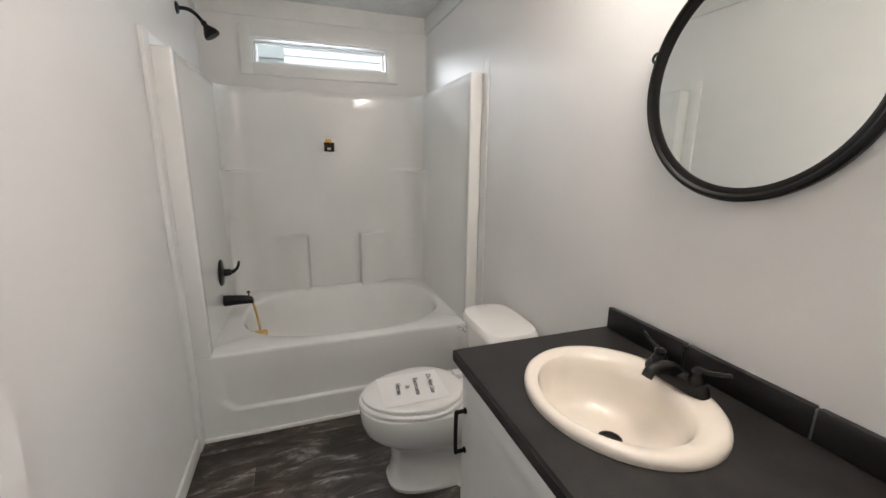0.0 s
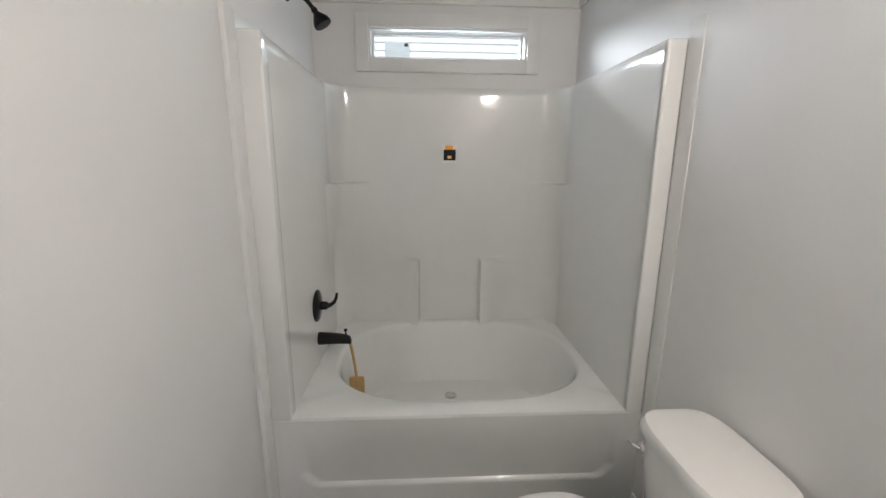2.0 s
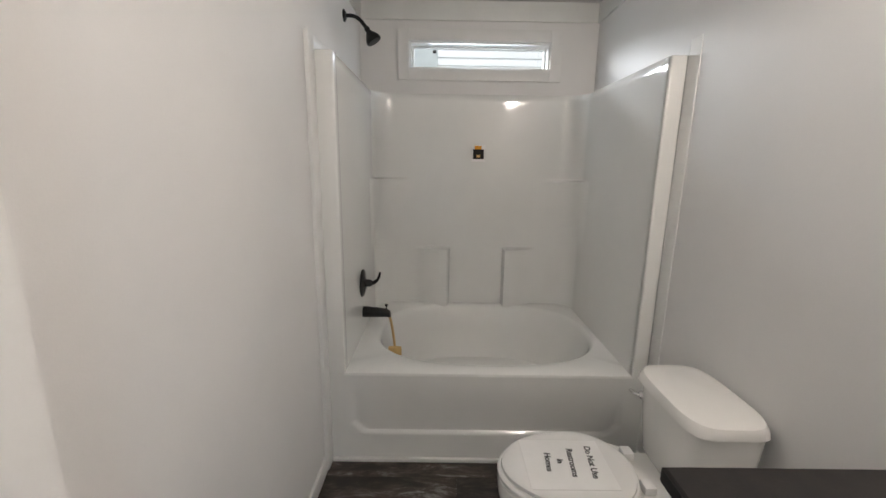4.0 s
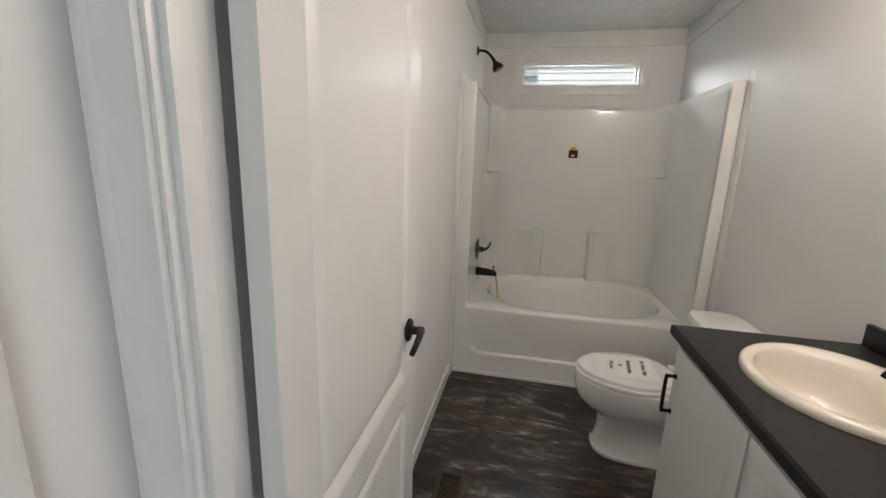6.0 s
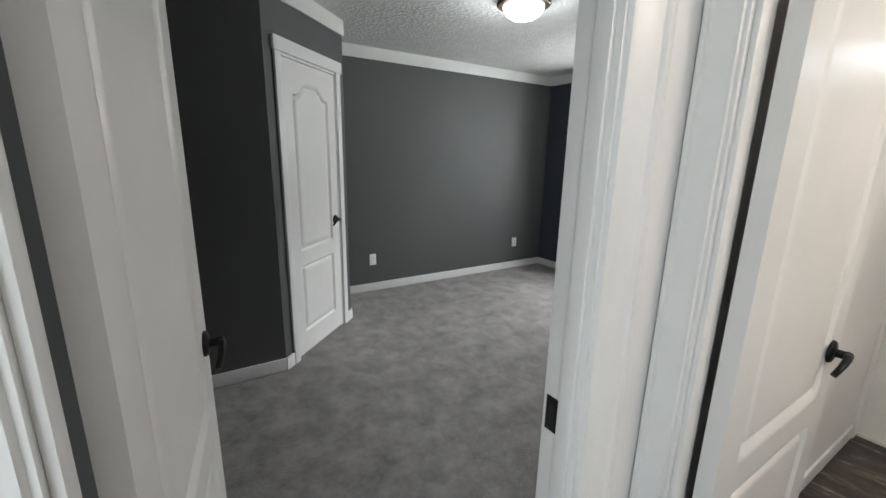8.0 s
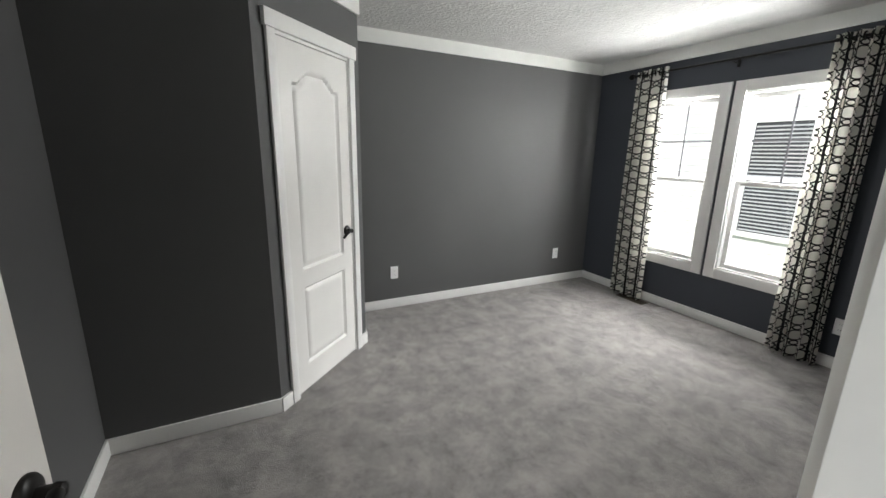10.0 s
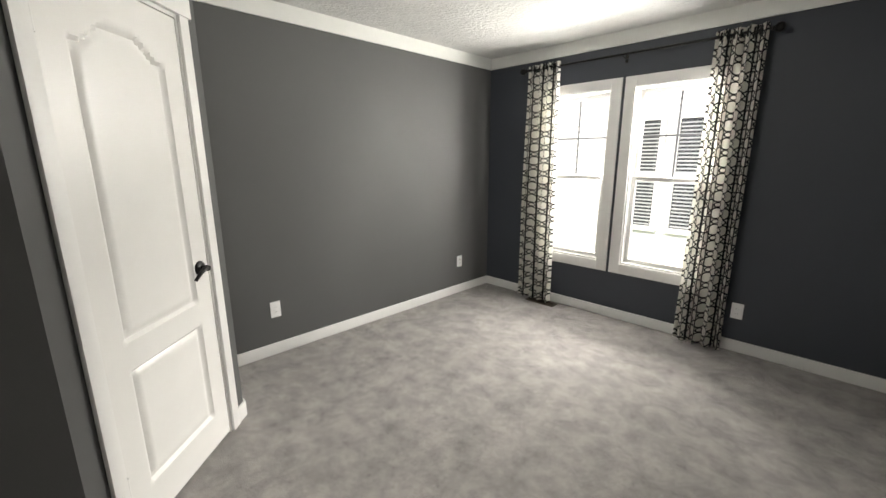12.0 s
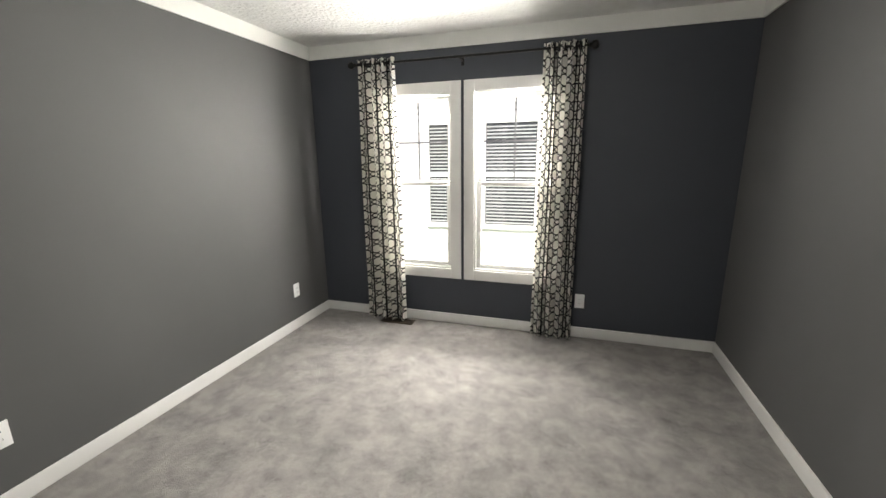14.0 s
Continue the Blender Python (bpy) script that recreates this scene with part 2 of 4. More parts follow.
def part(name, bm, mat, parent=None, label="", smooth=True, m=None):
    me = bpy.data.meshes.new(name)
    bmesh.ops.recalc_face_normals(bm, faces=bm.faces)
    bm.to_mesh(me)
    bm.free()
    me.materials.append(mat)
    if smooth:
        me.shade_smooth()
        me.set_sharp_from_angle(angle=radians(38))
    o = new(name, me)
    if m is not None:
        o.matrix_basis = m
    o.parent = parent
    if label:
        o["label"] = label
    return o


def setting(name, bm, mat, label="", m=None, smooth=True):
    return tagged(part(name, bm, mat, None, label, smooth, m), kind="structure")


def bx(bm, x0, x1, y0, y1, z0, z1, bevel=0.0, seg=2):
    g = bmesh.ops.create_cube(bm, size=1.0, matrix=Matrix.Translation(((x0 + x1) / 2, (y0 + y1) / 2, (z0 + z1) / 2)) @ Matrix.Diagonal((x1 - x0, y1 - y0, z1 - z0, 1)))
    if bevel:
        es = {e for v in g["verts"] for e in v.link_edges}
        bmesh.ops.bevel(bm, geom=list(es), offset=bevel, segments=seg, profile=0.6, affect="EDGES")
    return bm


def box(*a, **k):
    return bx(bmesh.new(), *a, **k)


def ring_loft(bm, rings, cap0=True, cap1=True):
    vs = [[bm.verts.new(p) for p in r] for r in rings]
    n = len(vs[0])
    for a, b in zip(vs, vs[1:]):
        for i in range(n):
            bm.faces.new((a[i], a[(i + 1) % n], b[(i + 1) % n], b[i]))
    if cap0:
        bm.faces.new(vs[0])
    if cap1:
        bm.faces.new(vs[-1])
    return bm


def oval(cx, cy, z, rx, ry, n=40, power=2.0, back=None):
    """A superellipse ring; back: another radius on the +x half."""
    out = []
    for i in range(n):
        a = 2 * math.pi * i / n
        c, s = math.cos(a), math.sin(a)
        r = rx if c < 0 or back is None else back
        out.append((cx + r * math.copysign(abs(c) ** (2 / power), c), cy + ry * math.copysign(abs(s) ** (2 / power), s), z))
    return out


def lathe(bm, profile, n=24, m=None):
    rings = [[(r * math.cos(2 * math.pi * i / n), r * math.sin(2 * math.pi * i / n), z) for i in range(n)] for r, z in profile]
    if m is not None:
        rings = [[tuple(m @ Vector(p)) for p in r] for r in rings]
    return ring_loft(bm, rings)


def tube(bm, pts, radii, n=12, flat=1.0):
    pts = [Vector(p) for p in pts]
    if isinstance(radii, (int, float)):
        radii = [radii] * len(pts)
    up = Vector((0.13, 0.27, 0.95)).normalized()
    rings = []
    for i, p in enumerate(pts):
        d = (pts[min(i + 1, len(pts) - 1)] - pts[max(i - 1, 0)]).normalized()
        s = d.cross(up).normalized()
        t = s.cross(d).normalized()
        rings.append([tuple(p + radii[i] * (math.cos(a) * s + flat * math.sin(a) * t)) for a in (2 * math.pi * k / n for k in range(n))])
    return ring_loft(bm, rings)


def smooth_path(pts, k=6):
    pts = [Vector(p) for p in pts]
    out = []
    for i in range(len(pts) - 1):
        p0, p1, p2, p3 = pts[max(i - 1, 0)], pts[i], pts[i + 1], pts[min(i + 2, len(pts) - 1)]
        for j in range(k):
            t = j / k
            out.append(0.5 * ((2 * p1) + (p2 - p0) * t + (2 * p0 - 5 * p1 + 4 * p2 - p3) * t * t + (3 * p1 - p0 - 3 * p2 + p3) * t ** 3))
    return out + [pts[-1]]


def ease(a, b, x):
    t = min(1.0, max(0.0, (x - a) / (b - a)))
    return t * t * (3 - 2 * t)


def extrude_profile(profile, length, m):
    """A moulding: a closed profile in x, y run along local z."""
    bm = bmesh.new()
    ring_loft(bm, [[tuple(m @ Vector((x, y, z))) for x, y in profile] for z in (0, length)])
    return bm


# ---- structure ----
W0, WM, W1 = -0.235, -0.195, -0.155      # bedroom face, middle and bath face of the shared wall
EX, NY, BNY, FX, TOP = 1.31, 3.18, 3.19, -3.51, 2.35
DOOR_H = 1.945                            # clear height under the door heads
SOUTH = -2.5


def wall_with_door(x0, x1):
    bm = bmesh.new()
    bx(bm, x0, x1, -0.115, 3.30, 0, TOP)
    bx(bm, x0, x1, -0.845, -0.115, DOOR_H + 0.02, TOP)
    bx(bm, x0, x1, SOUTH, -0.845, 0, TOP)
    return bm


setting("wall_west_bath", wall_with_door(WM, W1), white_wall, "smooth off-white painted bathroom and hall wall")
setting("wall_east_bedroom", wall_with_door(W0, WM), dark_wall, "charcoal painted bedroom wall with a doorway")


def wall_with_windows(x0, x1, y0, y1, holes):
    bm = bmesh.new()
    z0, z1 = holes[0][2], holes[0][3]
    bx(bm, x0, x1, y0, y1, 0, z0)
    bx(bm, x0, x1, y0, y1, z1, TOP)
    edges = [x0] + [v for h in holes for v in h[:2]] + [x1]
    for a, b in zip(edges[::2], edges[1::2]):
        bx(bm, a, b, y0, y1, z0, z1)
    return bm


WIN_L, WIN_R = (-2.86, -2.25), (-2.055, -1.445)
WZ0, WZ1 = 0.495, 1.92
BW = (0.145, 1.02, 1.965, 2.125)
setting("wall_north_bath", wall_with_windows(WM + 0.04, EX, NY, 3.30, [BW]), white_wall, "off-white painted bathroom wall with a transom window")
setting("wall_north_bedroom", wall_with_windows(FX, W0, BNY, 3.31, [(*WIN_L, WZ0, WZ1), (*WIN_R, WZ0, WZ1)]), window_wall, "charcoal bedroom wall with twin windows, its colour blue-tinged and darkened for backlit shade")
bm = bmesh.new()
bx(bm, EX, 1.43, -1.2, 3.30, 0, TOP)
bx(bm, EX, 1.43, -2.2, -1.2, 0, 0.3)
bx(bm, EX, 1.43, -2.2, -1.2, 2.1, TOP)
bx(bm, EX, 1.43, SOUTH, -2.2, 0, TOP)
setting("wall_east_bath", bm, white_wall, "off-white painted bathroom wall")
bm = bmesh.new()
bx(bm, W1, -0.115, 0.09, 0.17, 0, TOP)
bx(bm, -0.115, 0.675, 0.09, 0.17, DOOR_H + 0.02, TOP)
bx(bm, 0.675, EX, 0.09, 0.17, 0, TOP)
setting("wall_south_bath", bm, white_wall, "off-white painted wall with the bathroom doorway")
setting("wall_south_hall", box(WM, 1.43, SOUTH - 0.1, SOUTH, 0, TOP), white_wall, "off-white painted hall end wall")
setting("wall_west_bedroom", box(FX - 0.11, FX, -1.2, 3.31, 0, TOP), dark_wall, "charcoal painted bedroom wall")
setting("wall_south_bedroom", box(-2.30, W0, -1.16, -1.05, 0, TOP), dark_wall, "charcoal painted bedroom wall behind the door")
CX, CY0, DX, DY = -2.30, -0.285, -2.925, 0.37
setting("wall_closet_side", box(CX - 0.10, CX, -1.16, CY0, 0, TOP), dark_wall, "charcoal painted side wall of the corner closet")
setting("wall_closet_return", box(FX, DX, DY - 0.10, DY, 0, TOP), dark_wall, "charcoal painted return wall of the corner closet")
diag = math.degrees(math.atan2(DY - CY0, DX - CX))
DL = math.hypot(DX - CX, DY - CY0)
DM = pose(CX, CY0, 0, 0, 0, diag)         # local x runs along the closet front, -y faces the room
C0, C1 = (DL - 0.62) / 2, (DL + 0.62) / 2
bm = bmesh.new()
bx(bm, 0, C0 - 0.02, 0, 0.07, 0, TOP)
bx(bm, C1 + 0.02, DL, 0, 0.07, 0, TOP)
bx(bm, C0 - 0.02, C1 + 0.02, 0, 0.07, DOOR_H + 0.05, TOP)
setting("wall_closet_front", bm, dark_wall, "charcoal painted diagonal closet front", DM)

setting("ceiling_bedroom", box(FX, W0, -1.16, BNY, TOP, TOP + 0.1), ceiling_tex, "white stomp-textured bedroom ceiling")
setting("ceiling_bath", box(W1, EX, 0.17, NY, TOP, TOP + 0.1), ceiling_tex, "white textured bathroom ceiling")
setting("ceiling_hall", box(W1, EX, SOUTH, 0.17, TOP + 0.003, TOP + 0.1), ceiling_tex, "white textured hall ceiling")
setting("threshold", box(W1 - 0.035, W1 + 0.004, -0.82, -0.14, -0.02, 0.004, bevel=0.002), bronze, "dark metal strip between carpet and plank floor")
setting("floor_hall", box(W1, EX, SOUTH, 0.0905, -0.10, 0.0), plank_mat, "dark plank hall floor")

# carpet as a softly uneven sheet
bm = bmesh.new()
nx, ny = 90, 110
grid = []
for j in range(ny + 1):
    row = []
    for i in range(nx + 1):
        x, y = FX - 0.05 + (W1 - 0.02 - FX + 0.05) * i / nx, -1.16 + (BNY + 1.2) * j / ny
        row.append(bm.verts.new((x, y, 0.004 * noise.noise(Vector((x * 3, y * 3, 0))) + 0.003 * noise.noise(Vector((x * 11, y * 11, 4))) - 0.002)))
    grid.append(row)
for j in range(ny):
    for i in range(nx):
        bm.faces.new((grid[j][i], grid[j][i + 1], grid[j + 1][i + 1], grid[j + 1][i]))
setting("floor_bedroom", bm, carpet_mat, "grey plush carpet with brushed light and dark patches")
setting("subfloor_bedroom", box(FX, W0, -1.16, BNY, -0.12, -0.02), trim_white, "floor deck under the carpet")


def board(name, p, q, z0, z1, thick, side, mat, label):
    """A flat trim board along a wall from p to q; it stands out to the left (side 1) or right (-1) of that line."""
    d = Vector((q[0] - p[0], q[1] - p[1], 0))
    m = pose(p[0], p[1], 0, 0, 0, math.degrees(math.atan2(d.y, d.x)))
    y0, y1 = (0, thick) if side > 0 else (-thick, 0)
    return setting(name, box(0, d.length, y0, y1, z0, z1, bevel=0.0025), mat, label, m)


BASE, CROWN = "white painted baseboard", "white flat crown board under the ceiling"
T = 0.012
bed_runs = [((FX, DY), (FX, BNY), -1), ((FX + T, BNY), (W0 - T, BNY), -1), ((W0, BNY), (W0, -0.03), -1), ((FX, DY), (DX, DY), 1),
            ((CX, -1.05), (CX, CY0), -1), ((CX, -1.05), (W0, -1.05), 1)]
for p, q, s in bed_runs:
    board("baseboard", p, q, 0, 0.085, T, s, trim_white, BASE)
for p, q, s in bed_runs[:2] + [((W0, BNY), (W0, -1.05), -1)] + bed_runs[3:]:
    board("crown_board", p, q, 2.245, TOP, 0.014, s, band_white, CROWN)
tip = Vector((DX - CX, DY - CY0, 0)).normalized()
P = lambda d: (CX + tip.x * d, CY0 + tip.y * d)
board("baseboard", P(-0.004), P(C0 - 0.065), 0, 0.085, 0.014, -1, trim_white, BASE)
board("baseboard", P(C1 + 0.065), P(DL + 0.004), 0, 0.085, 0.014, -1, trim_white, BASE)
board("crown_board", P(-0.006), P(DL + 0.006), 2.245, TOP, 0.016, -1, band_white, CROWN)
for p, q, s in [((W1, 0.17), (W1, 2.11), -1)]:
    board("baseboard", p, q, 0, 0.075, T, s, trim_white, BASE)
board("baseboard", (EX, 1.10), (EX, 2.16), 0, 0.075, T, 1, trim_white, BASE)
for p, q, s in [((W1, 0.17), (W1, NY), -1), ((W1 + 0.014, NY), (EX - 0.014, NY), -1), ((EX, 0.17), (EX, NY), 1)]:
    board("crown_board", p, q, 2.24, TOP, 0.014, s, band_white, CROWN)
board("baseboard", (W1, SOUTH), (W1, -0.91), 0, 0.085, T, -1, trim_white, BASE)
board("trim", (W1 + 0.02, 2.155), (EX, 2.155), 0, 0.018, 0.016, 1, trim_white, "white quarter-round strip along the tub")

# ---- doors ----
CASE = [(0, 0), (0.062, 0), (0.062, 0.015), (0.059, 0.018), (0.050, 0.018), (0.046, 0.0125), (0.018, 0.0105), (0.014, 0.0075), (0.002, 0.0075)]


def door_frame(name, label, m, width, depth, stop_y, case):
    """Jambs, stops, casings of a doorway: local x across it, y through the wall (0 on the swing side)."""
    f = tagged(thing(name, label, "door frame", m=m), kind="structure")
    for s, x in (("jamb", -0.02), ("jamb", width)):
        part(s, box(x, x + 0.02, -0.004, depth + 0.004, 0, DOOR_H + 0.02, bevel=0.0015), trim_white, f)
    part("head_jamb", box(0, width, -0.004, depth + 0.004, DOOR_H, DOOR_H + 0.02), trim_white, f)
    part("door_stop", box(0, 0.011, stop_y, stop_y + 0.032, 0, DOOR_H - 0.011, bevel=0.003), trim_white, f)
    part("door_stop", box(width - 0.011, width, stop_y, stop_y + 0.032, 0, DOOR_H - 0.011, bevel=0.003), trim_white, f)
    part("door_stop", box(0, width, stop_y, stop_y + 0.032, DOOR_H - 0.011, DOOR_H), trim_white, f)
    shape = [(x * case / 0.062, y) for x, y in CASE]
    for yy, fl in ((-0.0045, -1), (depth + 0.0045, 1)):
        for xx, sx in ((-0.006, -1), (width + 0.006, 1)):
            mm = Matrix.Translation((xx, yy, 0)) @ Matrix.Diagonal((sx, fl, 1, 1))
            part("casing", extrude_profile(shape, DOOR_H + 0.006 + case, mm), trim_white, f)
        mm = Matrix(((0, 0, 1, -0.006), (0, fl, 0, yy), (1, 0, 0, DOOR_H + 0.006), (0, 0, 0, 1)))
        part("head_casing", extrude_profile(shape, width + 0.012, mm), trim_white, f)
    return f


def panel_depth(u, v, w, h):
    """Relief of a moulded two-panel door with an eyebrow-arched upper panel."""
    st = 0.103
    best = -1.0
    for z0, z1, arch in ((0.155, 0.632, 0.0), (0.740, h - 0.20, 0.075)):
        half = (w - 2 * st) / 2
        c = abs(u - w / 2)
        top = z1 + (arch * ease(half - 0.02, half * 0.25, c) if arch else 0)
        best = max(best, min(half - c, v - z0, top - v))
    d = best
    if d <= 0:
        return 0.0
    return -0.014 * (ease(0, 0.008, d) - 0.72 * ease(0.016, 0.032, d))


def leaf_mesh(w, h, t=0.035):
    bm = bmesh.new()
    us = [w * i / 62 for i in range(63)]
    vs = [h * j / 150 for j in range(151)]
    sheets = []
    for side in (0, 1):
        rows = []
        for v in vs:
            row = []
            for u in us:
                d = panel_depth(u, v, w, h)
                row.append(bm.verts.new((u, -d if side == 0 else t + d, v)))
            rows.append(row)
        for a, b in zip(rows, rows[1:]):
            for i in range(62):
                bm.faces.new((a[i], a[i + 1], b[i + 1], b[i]))
        sheets.append(rows)
    A, B = sheets
    rim = [(A[0][i], B[0][i]) for i in range(63)] + [(A[j][62], B[j][62]) for j in range(1, 151)] + [(A[150][i], B[150][i]) for i in range(61, -1, -1)] + [(A[j][0], B[j][0]) for j in range(149, 0, -1)]
    for (a, b), (c, d) in zip(rim, rim[1:] + rim[:1]):
        bm.faces.new((a, b, d, c))
    return bm


def lever(parent, m, flip):
    """A black lever with a round rose; local -y points out of the door, the lever runs along flip * x."""
    out = Matrix(((1, 0, 0, 0), (0, 0, -1, 0), (0, 1, 0, 0), (0, 0, 0, 1)))
    bm = lathe(bmesh.new(), [(0.033, 0.0), (0.033, 0.005), (0.030, 0.009), (0.020, 0.012), (0.013, 0.014)], 28, m @ out)
    h = part("handle", bm, black_metal, parent, "black metal lever handle")
    lathe_bm = lathe(bmesh.new(), [(0.012, 0.010), (0.012, 0.030), (0.014, 0.036), (0.012, 0.045), (0.005, 0.049)], 18, m @ out)
    part("neck", lathe_bm, black_metal, h)
    pts = smooth_path([(0, -0.037, 0), (flip * 0.030, -0.044, 0.004), (flip * 0.064, -0.043, -0.010), (flip * 0.088, -0.035, -0.034)], 5)
    n = len(pts)
    part("grip", tube(bmesh.new(), [m @ p for p in pts], [0.011 - 0.004 * i / n for i in range(n)], 12), black_metal, h)
    return h


KZ = 0.903


def door(name, label, m, w, h, knob_u, lever_dir, hinge_side, knob_z=KZ):
    """A moulded door leaf: hinge at x = 0, faces at y = 0 and 0.035."""
    d = tagged(thing(name, label, "door", m=m), kind="structure")
    part("leaf", leaf_mesh(w, h), door_white, d)
    lever(d, Matrix.Translation((knob_u, 0, knob_z)), lever_dir)
    lever(d, Matrix.Translation((knob_u, 0.035, knob_z)) @ Matrix.Diagonal((1, -1, 1, 1)), lever_dir)
    ku = w - 0.001 if knob_u > w / 2 else 0.001
    part("latch_plate", box(ku - 0.0025, ku + 0.0025, 0.006, 0.029, knob_z - 0.028, knob_z + 0.028, bevel=0.001), black_metal, d)
    hx = -0.003 if knob_u > w / 2 else w + 0.003
    for z in (0.18, h - 0.22):
        part("hinge", tube(bmesh.new(), [(hx, hinge_side, z), (hx, hinge_side, z + 0.09)], 0.006, 10), trim_white, d, "white painted door hinge")
    return d


# bedroom doorway: local x runs north along the wall, y runs from the bedroom to the hall
BED = pose(W0, -0.135, 0, 0, 0, -90)      # local x runs south, local y runs east
frame_bed = door_frame("door_frame_bedroom", "white moulded casing of the bedroom doorway", BED, 0.69, 0.08, 0.040, 0.098)
part("strike_plate", box(-0.0015, 0.0015, 0.004, 0.034, KZ - 0.035, KZ + 0.04, bevel=0.001), black_metal, frame_bed, "black metal strike plate")
part("strike_hole", box(0.0012, 0.0025, 0.012, 0.026, KZ - 0.018, KZ + 0.022), dark_void, frame_bed)
leaf_dir = 172.5
door("door_1", "white two-panel arched door standing open into the bedroom", pose(W0 - 0.035, -0.787, 0.012, 0, 0, leaf_dir), 0.66, 1.925, 0.60, -1, 0.0)

# bathroom doorway: local x runs east, local y runs south from the bath side
BTH = pose(0.665, 0.17, 0, 0, 0, 180)
frame_bath = door_frame("door_frame_bath", "white moulded casing of the bathroom doorway", BTH, 0.75, 0.08, 0.040, 0.060)
door("door_2", "white two-panel arched door standing open against the bathroom wall", pose(-0.036, 0.178, 0.012, 0, 0, 90.5), 0.70, 1.925, 0.615, -1, 0.035, 0.870)

# closet door on the diagonal, hinged at its south end
frame_closet = tagged(thing("door_frame_closet", "white flat casing with a wider header round the closet door", "door frame", m=DM), kind="structure")
for x in (C0 - 0.02, C1):
    part("jamb", box(x, x + 0.02, -0.002, 0.072, 0, DOOR_H + 0.05), trim_white, frame_closet)
part("head_jamb", box(C0, C1, -0.002, 0.072, DOOR_H + 0.005, DOOR_H + 0.05), trim_white, frame_closet)
for x in (C0 - 0.065, C1 + 0.010):
    part("casing", box(x, x + 0.055, -0.018, -0.002, 0, 1.965, bevel=0.002), trim_white, frame_closet)
part("header", box(C0 - 0.08, C1 + 0.08, -0.024, -0.002, 1.965, 2.042, bevel=0.002), trim_white, frame_closet)
door("door_3", "white two-panel arched closet door, closed, with a black lever", DM @ pose(C0 + 0.003, 0.0, 0.012), 0.614, 1.933, 0.555, -1, -0.004, 0.888)

# ---- windows ----


def window(name, label, x0, x1, y_face, z0, z1, depth, border, hung):
    w = tagged(thing(name, label, "window", m=pose(x0, y_face, z0)), kind="structure")
    W, H = x1 - x0, z1 - z0
    part("casing", box(-border, 0, -0.016, -0.0005, -border, H + border, bevel=0.002), trim_white, w)
    part("casing", box(W, W + border, -0.016, -0.0005, -border, H + border, bevel=0.002), trim_white, w)
    part("head_casing", box(0, W, -0.016, -0.0005, H, H + border, bevel=0.002), trim_white, w)
    part("sill_casing", box(0, W, -0.016, -0.0005, -border, 0, bevel=0.002), trim_white, w)
    for a in ((0, 0.012, 0, depth, 0, H), (W - 0.012, W, 0, depth, 0, H), (0.012, W - 0.012, 0, depth, 0, 0.012), (0.012, W - 0.012, 0, depth, H - 0.012, H)):
        part("reveal", box(*a), trim_white, w)
    f = 0.035 if hung else 0.011

    def sash(nm, zz0, zz1, yy, muntins):
        bm = bmesh.new()
        a0, a1 = 0.013, W - 0.013
        bx(bm, a0, a0 + f, yy, yy + 0.03, zz0, zz1, bevel=0.003)
        bx(bm, a1 - f, a1, yy, yy + 0.03, zz0, zz1, bevel=0.003)
        bx(bm, a0 + f, a1 - f, yy, yy + 0.03, zz0, zz0 + f, bevel=0.003)
        bx(bm, a0 + f, a1 - f, yy, yy + 0.03, zz1 - f, zz1, bevel=0.003)
        s = part(nm, bm, trim_white, w)
        g = part("pane", box(a0 + f - 0.004, a1 - f + 0.004, yy + 0.013, yy + 0.017, zz0 + f - 0.004, zz1 - f + 0.004), glass, s, "clear window glass", smooth=False)
        g.visible_shadow = False
        if muntins:
            zm = zz0 + f + (zz1 - zz0 - 2 * f) * 0.50
            part("muntin", box(W / 2 - 0.007, W / 2 + 0.007, yy + 0.007, yy + 0.012, zz0 + f, zz1 - f), muntin_grey, s)
            part("muntin", box(a0 + f, a1 - f, yy + 0.0065, yy + 0.0115, zm - 0.007, zm + 0.007), muntin_grey, s)
        return s

    if hung:
        mid = H * 0.505
        sash("lower_sash", 0.013, mid + 0.02, depth - 0.075, False)
        sash("upper_sash", mid - 0.02, H - 0.013, depth - 0.040, True)
        part("sash_lock", box(W / 2 - 0.025, W / 2 + 0.025, depth - 0.09, depth - 0.076, mid, mid + 0.014, bevel=0.003), trim_white, w)
    else:
        sash("sash", 0.013, H - 0.013, depth - 0.05, False)
    return w


muntin_grey = material("muntin_bar", (0.09, 0.09, 0.10), 0.5, bump=0)
window("window_1", "white double-hung window with grilles in the upper sash", *WIN_L, BNY, WZ0, WZ1, 0.115, 0.085, True)
window("window_2", "white double-hung window with grilles in the upper sash", *WIN_R, BNY, WZ0, WZ1, 0.115, 0.085, True)
window("window_3", "low wide transom window with a flat white casing", BW[0], BW[1], NY, BW[2], BW[3], 0.115, 0.068, False)

# ---- bathroom ----
TX0, TX1, TY, TZ = -0.068, 1.238, 2.175, 0.452
tub = thing("bathtub", "glossy white one-piece fibreglass tub and shower surround", "bathtub")
